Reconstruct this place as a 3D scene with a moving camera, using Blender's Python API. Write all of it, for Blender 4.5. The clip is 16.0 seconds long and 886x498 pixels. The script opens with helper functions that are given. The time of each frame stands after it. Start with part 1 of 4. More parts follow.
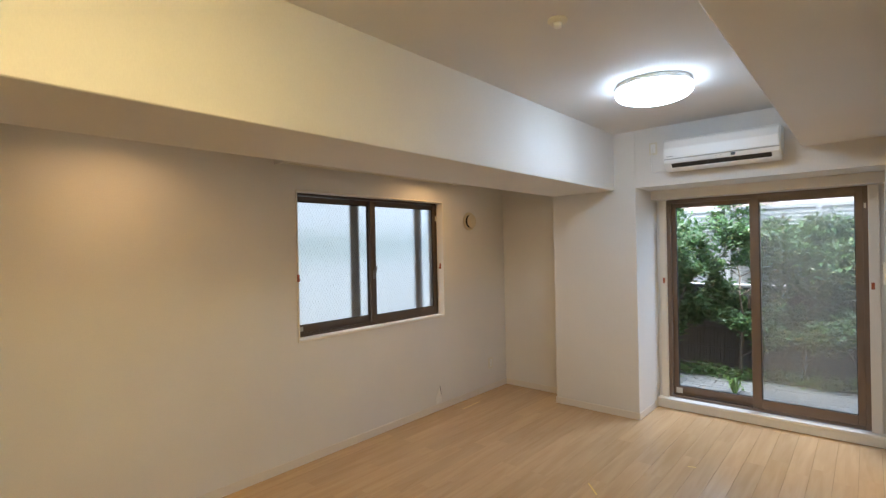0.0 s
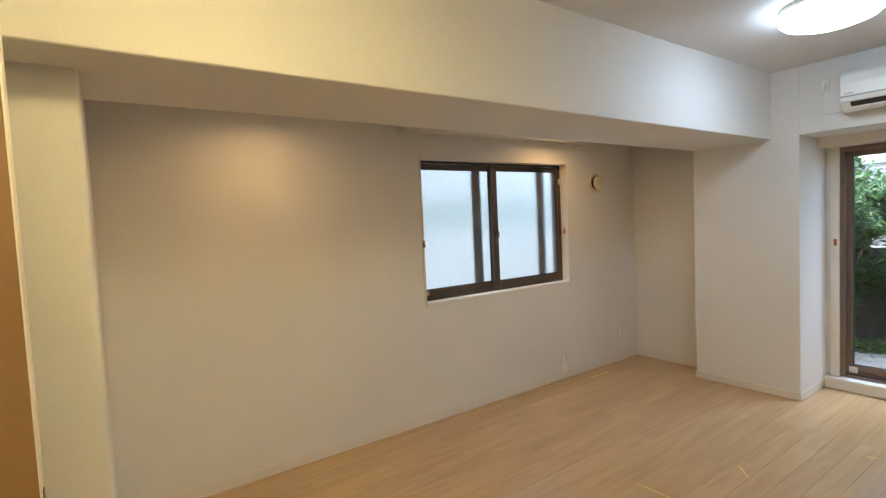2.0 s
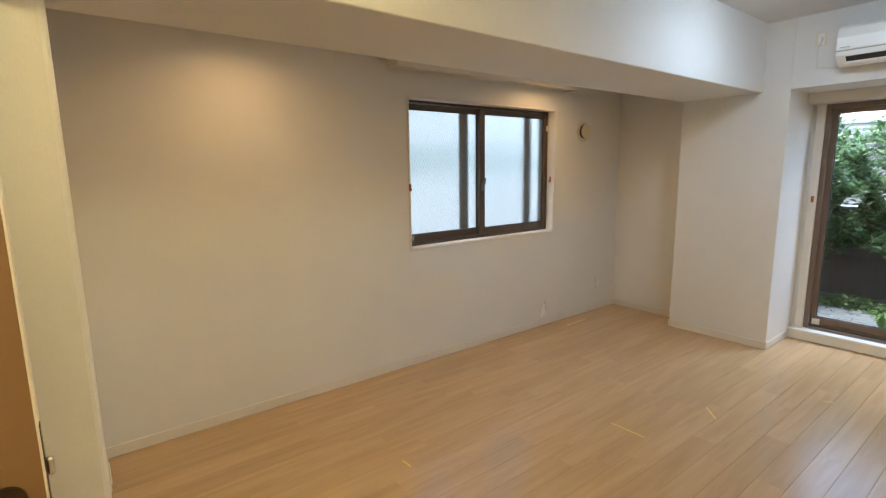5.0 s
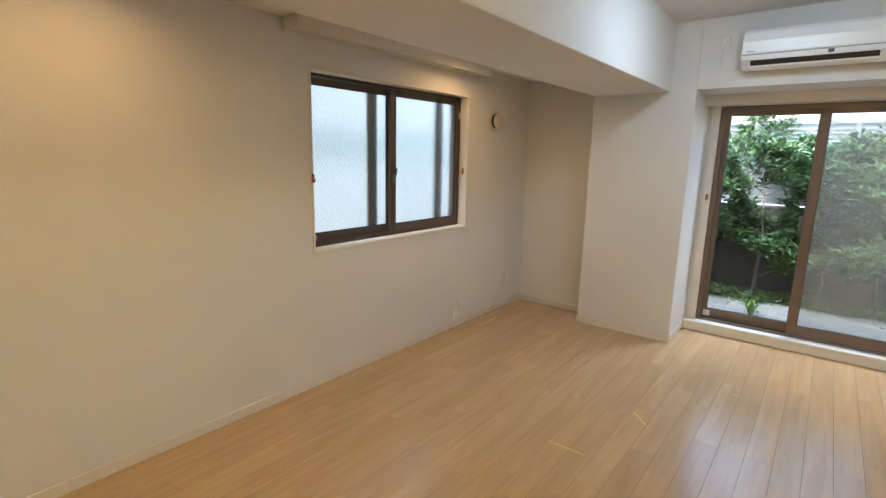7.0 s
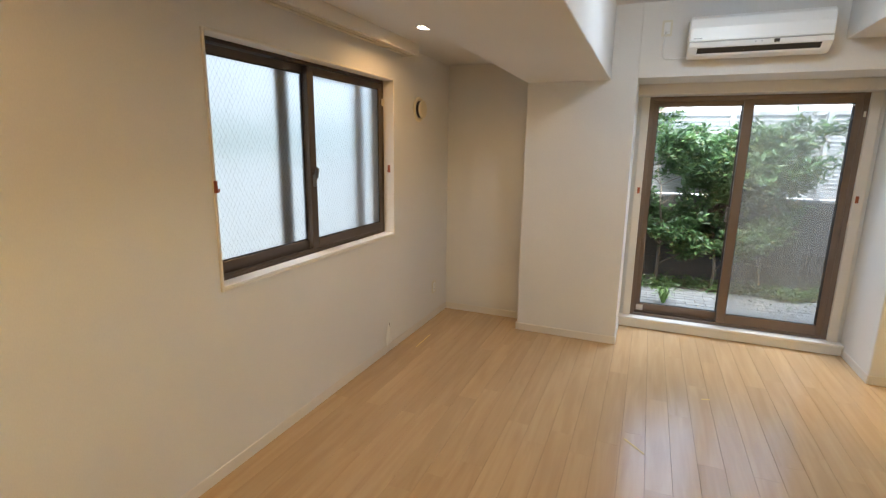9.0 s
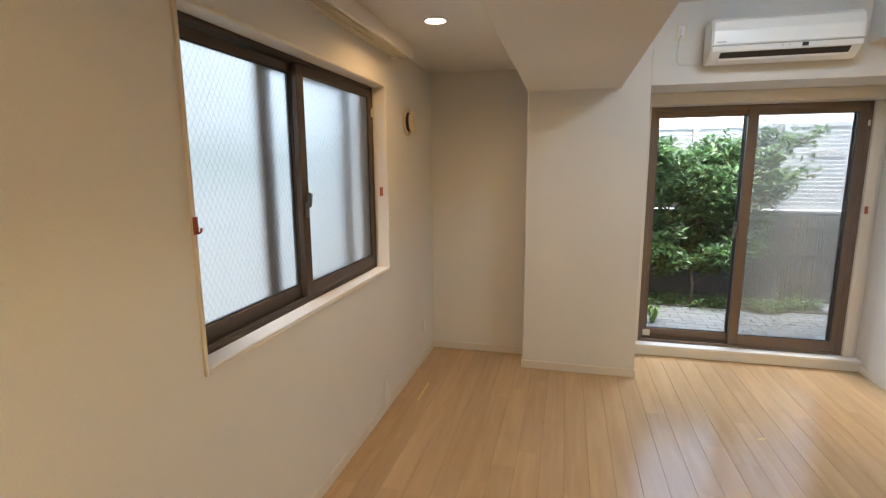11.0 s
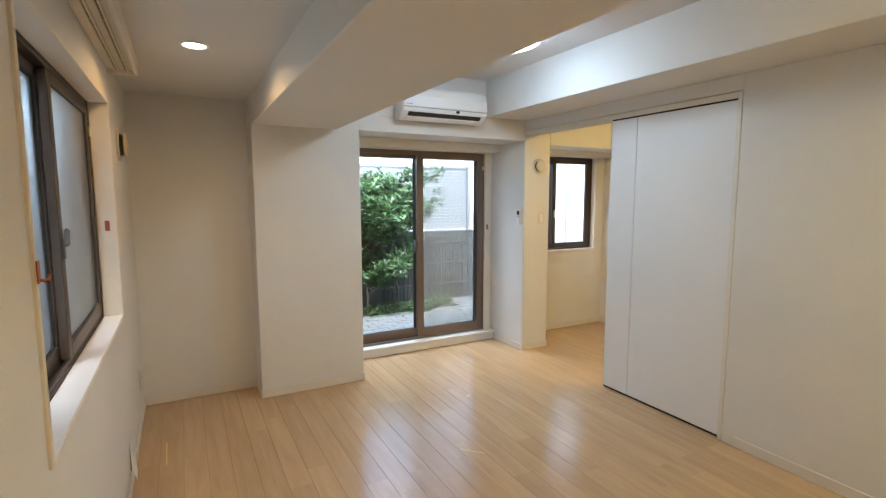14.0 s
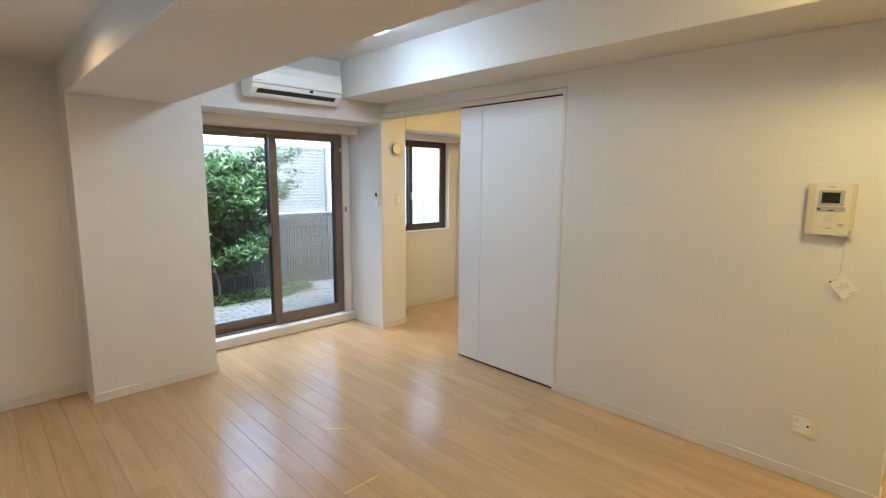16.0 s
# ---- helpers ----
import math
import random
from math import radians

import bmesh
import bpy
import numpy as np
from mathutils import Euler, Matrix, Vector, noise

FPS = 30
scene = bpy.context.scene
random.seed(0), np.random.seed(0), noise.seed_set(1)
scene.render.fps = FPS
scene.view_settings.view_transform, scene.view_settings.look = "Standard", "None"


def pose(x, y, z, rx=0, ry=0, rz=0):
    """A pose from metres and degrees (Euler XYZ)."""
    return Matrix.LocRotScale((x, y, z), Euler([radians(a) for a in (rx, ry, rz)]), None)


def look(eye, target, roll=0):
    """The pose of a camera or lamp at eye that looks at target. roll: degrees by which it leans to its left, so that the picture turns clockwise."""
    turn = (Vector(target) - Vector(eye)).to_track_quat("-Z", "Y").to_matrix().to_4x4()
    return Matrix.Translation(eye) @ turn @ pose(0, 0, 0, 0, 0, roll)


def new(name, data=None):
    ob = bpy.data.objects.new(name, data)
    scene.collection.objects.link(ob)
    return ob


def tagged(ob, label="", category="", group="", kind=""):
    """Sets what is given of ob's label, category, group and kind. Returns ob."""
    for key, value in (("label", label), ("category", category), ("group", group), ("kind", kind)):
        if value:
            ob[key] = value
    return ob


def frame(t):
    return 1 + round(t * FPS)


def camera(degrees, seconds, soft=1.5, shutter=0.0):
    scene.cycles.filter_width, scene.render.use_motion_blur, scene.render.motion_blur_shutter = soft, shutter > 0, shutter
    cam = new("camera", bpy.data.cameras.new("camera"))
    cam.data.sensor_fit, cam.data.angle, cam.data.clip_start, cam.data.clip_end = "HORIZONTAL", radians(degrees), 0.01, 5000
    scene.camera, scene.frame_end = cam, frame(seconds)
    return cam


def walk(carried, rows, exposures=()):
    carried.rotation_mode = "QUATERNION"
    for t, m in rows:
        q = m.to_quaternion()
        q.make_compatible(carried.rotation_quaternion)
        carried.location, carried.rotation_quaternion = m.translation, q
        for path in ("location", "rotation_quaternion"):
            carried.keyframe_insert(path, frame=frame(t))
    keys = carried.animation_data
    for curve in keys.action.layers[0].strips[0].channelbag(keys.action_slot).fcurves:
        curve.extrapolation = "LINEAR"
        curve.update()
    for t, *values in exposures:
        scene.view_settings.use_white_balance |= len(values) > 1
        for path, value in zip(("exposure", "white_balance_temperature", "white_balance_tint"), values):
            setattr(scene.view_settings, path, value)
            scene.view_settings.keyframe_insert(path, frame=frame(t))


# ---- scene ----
cam = camera(84.5, 16.0, soft=1.3)
ROWS = [
    (0.0, 3.093, 0.137, 1.544, 41.10, -0.17, 1.20),
    (0.5, 3.056, 0.120, 1.541, 43.66, -0.65, 1.61),
    (1.0, 3.037, 0.117, 1.501, 47.19, -0.93, 2.12),
    (1.5, 3.016, 0.134, 1.521, 51.13, -2.10, 2.47),
    (2.0, 3.028, 0.141, 1.506, 54.82, -3.24, 2.67),
    (2.5, 3.027, 0.148, 1.488, 56.80, -5.03, 2.59),
    (3.0, 3.029, 0.158, 1.500, 57.60, -7.45, 2.31),
    (3.5, 3.026, 0.158, 1.497, 57.32, -8.85, 1.95),
    (4.8, 2.956, 0.101, 1.480, 52.90, -9.42, 0.90),
    (6.0, 2.778, 0.109, 1.477, 46.55, -9.32, -0.12),
    (6.5, 2.617, 0.189, 1.489, 42.99, -9.80, -0.56),
    (7.0, 2.460, 0.246, 1.504, 38.35, -10.99, -1.24),
    (7.5, 2.241, 0.254, 1.519, 27.74, -11.02, -1.20),
    (8.0, 2.055, 0.315, 1.506, 24.15, -12.00, -0.77),
    (8.5, 1.851, 0.442, 1.529, 22.79, -12.30, -0.63),
    (9.0, 1.703, 0.540, 1.526, 22.75, -11.84, -0.81),
    (10.2, 1.319, 0.774, 1.516, 19.04, -10.49, -0.26),
    (11.5, 0.899, 0.922, 1.508, 6.49, -9.31, 0.56),
    (12.0, 0.758, 0.875, 1.507, -4.50, -9.29, 0.62),
    (12.5, 0.660, 0.772, 1.515, -9.06, -8.51, 0.61),
    (13.0, 0.544, 0.695, 1.519, -14.59, -8.14, 0.30),
    (13.5, 0.432, 0.709, 1.523, -18.88, -7.77, -0.13),
    (14.0, 0.301, 0.704, 1.515, -28.19, -6.24, 0.04),
    (14.5, 0.249, 0.656, 1.519, -33.24, -5.89, 0.23),
    (15.0, 0.262, 0.593, 1.511, -36.84, -6.10, -0.19),
    (15.5, 0.279, 0.592, 1.515, -40.25, -6.86, -0.33),
    (16.0, 0.274, 0.611, 1.514, -44.27, -8.23, -0.42),
]
EXPOSURES = [(0.0, 3.24, 6050, 13), (3.0, 3.36, 5900, 10), (6.5, 3.37, 5950, 10), (9.0, 3.38, 6300, 12), (12.0, 3.30, 6450, 13), (13.5, 3.40, 6050, 10), (16.0, 3.55, 5750, 9)]
walk(cam, [(t, pose(x, y, z, 90 + pitch, roll, yaw)) for t, x, y, z, yaw, pitch, roll in ROWS], EXPOSURES)

# ---- plan, metres ----
CEIL, NOOK_CEIL, BEAM_Z, SOFFIT_Z = 2.525, 2.222, 2.02, 2.211
BEAM_X0, BEAM_X1, SOFFIT_X = 0.769, 1.382, 2.745
BACK, NOOK_Y, STUB_Y, STUB_X = 4.455, 4.719, 0.124, 1.17
EAST, EAST2, WALL_END = 3.187, 3.307, 0.68
DOOR_Y0, DOOR_Y1, DOOR_TOP = 2.461, 4.455, 2.083
PIL_X1, PIL2_X1 = 1.567, 3.495
ROOM2_X, ROOM2_Y, SOUTH = 4.70, 4.912, -0.75
DOOR_PLANE = 5.011
LINTEL = 2.027
TOP = 2.7

# ---- world and light ----
world = bpy.data.worlds.new("overcast_sky")
scene.world = world
world.use_nodes = True
wn, wl = world.node_tree.nodes, world.node_tree.links
sky = wn.new("ShaderNodeTexSky")
sky.sky_type = 'NISHITA'
sky.sun_disc = False
sky.sun_elevation, sky.sun_rotation = radians(50), radians(200)
sky.air_density, sky.dust_density = 1.2, 1.8
wl.new(sky.outputs[0], wn["Background"].inputs["Color"])
wn["Background"].inputs["Strength"].default_value = 0.15

sun_data = bpy.data.lights.new("sun", 'SUN')
sun_data.energy, sun_data.angle, sun_data.color = 1.5, radians(30), (1.0, 0.97, 0.92)
sun = new("sun", sun_data)
sun.matrix_world = look((0, 0, 10), (0.0, 3.8, 0))

# added area lamp, unseen above the door head, stands in for sky light
door_data = bpy.data.lights.new("door_fill_lamp", 'AREA')
door_data.shape, door_data.size, door_data.size_y, door_data.energy, door_data.color = 'RECTANGLE', 1.6, 0.8, 11.0, (0.92, 0.97, 1.0)
door_light = new("door_fill_lamp", door_data)
door_light.matrix_world = look((2.37, 6.3, 3.2), (2.37, 3.9, 0.0))

WARM = (1.0, 0.57, 0.20)
WARM_DEEP = (1.0, 0.755, 0.31)
WARM_BEDROOM = (1.0, 0.66, 0.20)
LAMP_POWER, DOWN_POWER, KITCHEN_POWER, ROOM2_POWER = 2.28, 1.35, 4.9, 4.8


# ---- materials ----
def material(name):
    m = bpy.data.materials.new(name)
    m.use_nodes = True
    return m, m.node_tree.nodes, m.node_tree.links, m.node_tree.nodes["Principled BSDF"]


def surface(name, color, rough=0.5, metal=0.0, vary=0.06, scale=8.0, fine=300.0, bump=0.05, random_amount=0.0, depth=0.002, spec=0.5):
    """Paint, plastic, metal: colour that varies at two scales, with fine relief."""
    m, n, l, b = material(name)
    tc = n.new("ShaderNodeTexCoord")
    big, small = n.new("ShaderNodeTexNoise"), n.new("ShaderNodeTexNoise")
    big.inputs["Scale"].default_value, big.inputs["Detail"].default_value = scale, 3
    small.inputs["Scale"].default_value, small.inputs["Detail"].default_value = fine, 2
    for t in (big, small):
        l.new(tc.outputs["Object"], t.inputs["Vector"])
    mix = n.new("ShaderNodeMix")
    mix.data_type = 'RGBA'
    lo = [max(0.0, c * (1 - vary)) for c in color]
    hi = [min(1.0, c * (1 + vary * 0.6)) for c in color]
    mix.inputs["A"].default_value, mix.inputs["B"].default_value = (*lo, 1), (*hi, 1)
    avg = n.new("ShaderNodeMath")
    avg.operation = 'MULTIPLY_ADD'
    avg.inputs[1].default_value = 0.35
    l.new(small.outputs["Fac"], avg.inputs[0])
    half = n.new("ShaderNodeMath")
    half.operation = 'MULTIPLY'
    half.inputs[1].default_value = 0.65
    l.new(big.outputs["Fac"], half.inputs[0])
    l.new(half.outputs[0], avg.inputs[2])
    l.new(avg.outputs[0], mix.inputs["Factor"])
    out = mix.outputs["Result"]
    if random_amount:
        info = n.new("ShaderNodeObjectInfo")
        hsv = n.new("ShaderNodeHueSaturation")
        rng = n.new("ShaderNodeMapRange")
        rng.inputs["To Min"].default_value, rng.inputs["To Max"].default_value = 1 - random_amount, 1 + random_amount
        l.new(info.outputs["Random"], rng.inputs["Value"])
        l.new(rng.outputs[0], hsv.inputs["Value"])
        l.new(out, hsv.inputs["Color"])
        out = hsv.outputs["Color"]
    l.new(out, b.inputs["Base Color"])
    b.inputs["Roughness"].default_value, b.inputs["Metallic"].default_value = rough, metal
    b.inputs["Specular IOR Level"].default_value = spec
    if bump:
        bp = n.new("ShaderNodeBump")
        bp.inputs["Strength"].default_value, bp.inputs["Distance"].default_value = bump, depth
        l.new(small.outputs["Fac"], bp.inputs["Height"])
        l.new(bp.outputs[0], b.inputs["Normal"])
    return m


def wallpaper(name, color):
    """Vinyl wallpaper: woven fine relief, faint stains."""
    m, n, l, b = material(name)
    tc = n.new("ShaderNodeTexCoord")
    wv = n.new("ShaderNodeTexNoise")
    wv.inputs["Scale"].default_value, wv.inputs["Detail"].default_value = 260, 4
    mp = n.new("ShaderNodeMapping")
    mp.inputs["Scale"].default_value = (1.0, 1.0, 0.35)
    l.new(tc.outputs["Object"], mp.inputs["Vector"])
    l.new(mp.outputs[0], wv.inputs["Vector"])
    st = n.new("ShaderNodeTexNoise")
    st.inputs["Scale"].default_value, st.inputs["Detail"].default_value = 1.3, 5
    l.new(tc.outputs["Object"], st.inputs["Vector"])
    ramp = n.new("ShaderNodeValToRGB")
    ramp.color_ramp.elements[0].position, ramp.color_ramp.elements[1].position = 0.3, 0.72
    ramp.color_ramp.elements[0].color = (*[c * 0.94 for c in color], 1)
    ramp.color_ramp.elements[1].color = (*color, 1)
    l.new(st.outputs["Fac"], ramp.inputs["Fac"])
    mul = n.new("ShaderNodeMix")
    mul.data_type, mul.blend_type = 'RGBA', 'MULTIPLY'
    mul.inputs["Factor"].default_value = 0.10
    l.new(ramp.outputs["Color"], mul.inputs["A"])
    l.new(wv.outputs["Fac"], mul.inputs["B"])
    l.new(mul.outputs["Result"], b.inputs["Base Color"])
    bp = n.new("ShaderNodeBump")
    bp.inputs["Strength"].default_value, bp.inputs["Distance"].default_value = 0.25, 0.0012
    l.new(wv.outputs["Fac"], bp.inputs["Height"])
    l.new(bp.outputs[0], b.inputs["Normal"])
    b.inputs["Roughness"].default_value, b.inputs["Specular IOR Level"].default_value = 0.72, 0.25
    return m


def plank_wood(name, base, dark):
    """Glossy laminate plank: long grain, per-plank tone."""
    m, n, l, b = material(name)
    geo = n.new("ShaderNodeNewGeometry")
    info = n.new("ShaderNodeObjectInfo")
    shift = n.new("ShaderNodeVectorMath")
    shift.operation = 'MULTIPLY_ADD'
    comb = n.new("ShaderNodeCombineXYZ")
    l.new(info.outputs["Random"], comb.inputs["X"])
    l.new(info.outputs["Random"], comb.inputs["Y"])
    shift.inputs[1].default_value = (13.0, 7.0, 0.0)
    l.new(comb.outputs[0], shift.inputs[0])
    l.new(geo.outputs["Position"], shift.inputs[2])
    mp = n.new("ShaderNodeMapping")
    mp.inputs["Scale"].default_value = (15.0, 1.1, 1.0)
    l.new(shift.outputs[0], mp.inputs["Vector"])
    g = n.new("ShaderNodeTexNoise")
    g.inputs["Scale"].default_value, g.inputs["Detail"].default_value, g.inputs["Distortion"].default_value = 1.6, 6, 0.6
    l.new(mp.outputs[0], g.inputs["Vector"])
    fine = n.new("ShaderNodeTexNoise")
    mp2 = n.new("ShaderNodeMapping")
    mp2.inputs["Scale"].default_value = (300.0, 12.0, 1.0)
    l.new(shift.outputs[0], mp2.inputs["Vector"])
    l.new(mp2.outputs[0], fine.inputs["Vector"])
    fine.inputs["Scale"].default_value = 1.0
    mix = n.new("ShaderNodeMix")
    mix.data_type = 'RGBA'
    mix.inputs["A"].default_value, mix.inputs["B"].default_value = (*dark, 1), (*base, 1)
    ramp = n.new("ShaderNodeMapRange")
    ramp.inputs["From Min"].default_value, ramp.inputs["From Max"].default_value = 0.3, 0.65
    l.new(g.outputs["Fac"], ramp.inputs["Value"])
    l.new(ramp.outputs[0], mix.inputs["Factor"])
    hsv = n.new("ShaderNodeHueSaturation")
    val = n.new("ShaderNodeMapRange")
    val.inputs["To Min"].default_value, val.inputs["To Max"].default_value = 0.93, 1.04
    l.new(info.outputs["Random"], val.inputs["Value"])
    l.new(val.outputs[0], hsv.inputs["Value"])
    l.new(mix.outputs["Result"], hsv.inputs["Color"])
    l.new(hsv.outputs["Color"], b.inputs["Base Color"])
    rr = n.new("ShaderNodeMapRange")
    rr.inputs["To Min"].default_value, rr.inputs["To Max"].default_value = 0.13, 0.27
    wear = n.new("ShaderNodeTexNoise")
    wear.inputs["Scale"].default_value, wear.inputs["Detail"].default_value = 2.2, 5
    l.new(geo.outputs["Position"], wear.inputs["Vector"])
    l.new(wear.outputs["Fac"], rr.inputs["Value"])
    l.new(rr.outputs[0], b.inputs["Roughness"])
    bp = n.new("ShaderNodeBump")
    bp.inputs["Strength"].default_value, bp.inputs["Distance"].default_value = 0.06, 0.0006
    l.new(fine.outputs["Fac"], bp.inputs["Height"])
    l.new(bp.outputs[0], b.inputs["Normal"])
    b.inputs["Specular IOR Level"].default_value = 0.45
    return m


def glowing(name, color, strength, base=1.0):
    m, n, l, b = material(name)
    b.inputs["Base Color"].default_value = (*[min(1, c * base) for c in color], 1)
    b.inputs["Emission Color"].default_value = (*color, 1)
    b.inputs["Emission Strength"].default_value = strength
    return m


def pane_gloss(n, l, least):
    """Share of mirror gloss on a pane, alike for both of its faces."""
    lw, pw, ma = n.new("ShaderNodeLayerWeight"), n.new("ShaderNodeMath"), n.new("ShaderNodeMath")
    lw.inputs["Blend"].default_value = 0.5
    pw.operation, ma.operation = 'POWER', 'MULTIPLY_ADD'
    pw.inputs[1].default_value = 5.0
    ma.inputs[1].default_value, ma.inputs[2].default_value = 1.0 - least, least
    l.new(lw.outputs["Facing"], pw.inputs[0])
    l.new(pw.outputs[0], ma.inputs[0])
    return ma.outputs[0]


def clear_glass(name):
    m, n, l, b = material(name)
    n.remove(b)
    tr, gl, mx = (n.new(k) for k in ("ShaderNodeBsdfTransparent", "ShaderNodeBsdfGlossy", "ShaderNodeMixShader"))
    tr.inputs[0].default_value = (0.93, 0.95, 0.94, 1)
    gl.inputs["Roughness"].default_value = 0.02
    l.new(pane_gloss(n, l, 0.03), mx.inputs[0])
    l.new(tr.outputs[0], mx.inputs[1])
    l.new(gl.outputs[0], mx.inputs[2])
    l.new(mx.outputs[0], n["Material Output"].inputs["Surface"])
    return m


def frosted_glass(name):
    """Wired obscure glass: rough refraction with a fine diamond relief."""
    m, n, l, b = material(name)
    n.remove(b)
    rf, gl, mx = (n.new(k) for k in ("ShaderNodeBsdfRefraction", "ShaderNodeBsdfGlossy", "ShaderNodeMixShader"))
    rf.inputs["Roughness"].default_value, rf.inputs["IOR"].default_value = 0.48, 1.16
    rf.inputs["Color"].default_value = (0.92, 0.95, 0.96, 1)
    gl.inputs["Roughness"].default_value = 0.25
    tc = n.new("ShaderNodeTexCoord")
    grain = n.new("ShaderNodeTexNoise")
    grain.inputs["Scale"].default_value = 160
    l.new(tc.outputs["Object"], grain.inputs["Vector"])
    bp = n.new("ShaderNodeBump")
    bp.inputs["Strength"].default_value, bp.inputs["Distance"].default_value = 0.3, 0.002
    l.new(grain.outputs["Fac"], bp.inputs["Height"])
    l.new(bp.outputs[0], rf.inputs["Normal"])
    l.new(pane_gloss(n, l, 0.03), mx.inputs[0])
    l.new(rf.outputs[0], mx.inputs[1])
    l.new(gl.outputs[0], mx.inputs[2])
    l.new(mx.outputs[0], n["Material Output"].inputs["Surface"])
    return m


def screen_mesh(name, cover, color):
    """Fine insect mesh, too fine to tell the threads apart."""
    m, n, l, b = material(name)
    tr, mx = n.new("ShaderNodeBsdfTransparent"), n.new("ShaderNodeMixShader")
    b.inputs["Base Color"].default_value = (*color, 1)
    b.inputs["Roughness"].default_value = 0.8
    mx.inputs[0].default_value = cover
    l.new(tr.outputs[0], mx.inputs[1])
    l.new(b.outputs[0], mx.inputs[2])
    l.new(mx.outputs[0], n["Material Output"].inputs["Surface"])
    return m


def leaf_material(name, a, c):
    m, n, l, b = material(name)
    geo = n.new("ShaderNodeNewGeometry")
    mix = n.new("ShaderNodeMix")
    mix.data_type = 'RGBA'
    mix.inputs["A"].default_value, mix.inputs["B"].default_value = (*a, 1), (*c, 1)
    l.new(geo.outputs["Random Per Island"], mix.inputs["Factor"])
    l.new(mix.outputs["Result"], b.inputs["Base Color"])
    b.inputs["Roughness"].default_value = 0.4
    ts, mx = n.new("ShaderNodeBsdfTranslucent"), n.new("ShaderNodeMixShader")
    l.new(mix.outputs["Result"], ts.inputs["Color"])
    mx.inputs[0].default_value = 0.4
    l.new(b.outputs[0], mx.inputs[1])
    l.new(ts.outputs[0], mx.inputs[2])
    l.new(mx.outputs[0], n["Material Output"].inputs["Surface"])
    return m


PAPER = wallpaper("wallpaper", (0.80, 0.785, 0.755))
CEIL_PAPER = wallpaper("ceiling_paper", (0.79, 0.775, 0.75))
TRIM = surface("cream_trim", (0.76, 0.72, 0.65), 0.45, vary=0.03, bump=0.02)
SILL = surface("white_sill", (0.80, 0.79, 0.77), 0.35, vary=0.03, bump=0.02)
BASE = surface("baseboard_vinyl", (0.74, 0.69, 0.62), 0.5, vary=0.05, bump=0.03)
PLANK = plank_wood("maple_plank", (0.56, 0.388, 0.215), (0.49, 0.325, 0.17))
SUBFLOOR = surface("plank_joint", (0.22, 0.13, 0.06), 0.7)
DOOR_WHITE = surface("white_door_sheet", (0.80, 0.80, 0.80), 0.38, vary=0.02, bump=0.02)
BRONZE = surface("bronze_aluminium", (0.20, 0.150, 0.118), 0.42, 0.35, vary=0.12, fine=900, bump=0.02)
BRONZE_WIN = surface("brown_window_sash", (0.095, 0.072, 0.058), 0.42, 0.35, vary=0.12, fine=900, bump=0.02)
BRONZE_DARK = surface("dark_bronze", (0.075, 0.055, 0.044), 0.5, 0.25, vary=0.1)
GASKET_AND_GAP = surface("black_gasket_and_gap", (0.015, 0.015, 0.016), 0.6)
GLASS = clear_glass("clear_glass")
FROST = frosted_glass("frosted_glass")
MESH = screen_mesh("insect_mesh", 0.26, (0.60, 0.61, 0.62))
PLASTIC = surface("white_plastic", (0.82, 0.82, 0.80), 0.32, vary=0.02, bump=0.0)
IVORY = surface("ivory_plastic", (0.72, 0.68, 0.56), 0.4, vary=0.03, bump=0.01)
BEIGE = surface("beige_plastic", (0.66, 0.59, 0.43), 0.45, vary=0.03, bump=0.01)
LOCK_GREY = surface("lock_grey", (0.16, 0.16, 0.155), 0.35, 0.3, vary=0.06)
GREY_PLASTIC = surface("grey_plastic", (0.42, 0.42, 0.41), 0.4, vary=0.04, bump=0.01)
BLACK = surface("black_plastic", (0.012, 0.012, 0.014), 0.3, vary=0.1, bump=0.01)
DARK_METAL = surface("dark_bronze_metal", (0.10, 0.075, 0.06), 0.32, 0.9, vary=0.1, bump=0.02)
CHROME = surface("satin_steel", (0.60, 0.59, 0.57), 0.28, 1.0, vary=0.06, bump=0.02)
BROWN_DOOR = surface("brown_door_sheet", (0.27, 0.16, 0.078), 0.42, vary=0.2, scale=3.0, fine=60, bump=0.05)
ORANGE = surface("orange_brown_plastic", (0.36, 0.09, 0.03), 0.4, vary=0.08)
PAPER_WHITE = surface("white_paper", (0.80, 0.79, 0.75), 0.7, vary=0.03)
TAPE = surface("yellow_tape", (0.72, 0.48, 0.10), 0.5, vary=0.12)
INK = surface("grey_ink", (0.16, 0.15, 0.14), 0.6)
RED_INK = surface("red_ink", (0.45, 0.06, 0.04), 0.6)
# brown of the torn board, darkened to carry the shade in the hole
GYPSUM = surface("torn_board_shaded", (0.13, 0.10, 0.08), 0.9, vary=0.3)
WIRE = surface("wire_grey", (0.55, 0.58, 0.58), 0.4, 0.5)
BLOCK = surface("concrete_block", (0.085, 0.09, 0.092), 0.9, vary=0.25, scale=5, fine=120, bump=0.5, random_amount=0.12, depth=0.004)
MORTAR = surface("mortar", (0.13, 0.13, 0.13), 0.95, vary=0.2)
PAVER = surface("grey_paver", (0.17, 0.17, 0.165), 0.85, vary=0.2, scale=9, fine=150, bump=0.4, random_amount=0.14, depth=0.003)
SOIL = surface("soil", (0.07, 0.055, 0.04), 0.95, vary=0.4, scale=12, fine=150, bump=0.8, depth=0.01)
EARTH = surface("ground_grey", (0.20, 0.195, 0.18), 0.95, vary=0.3)
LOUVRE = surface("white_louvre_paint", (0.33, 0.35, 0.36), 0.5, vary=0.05)
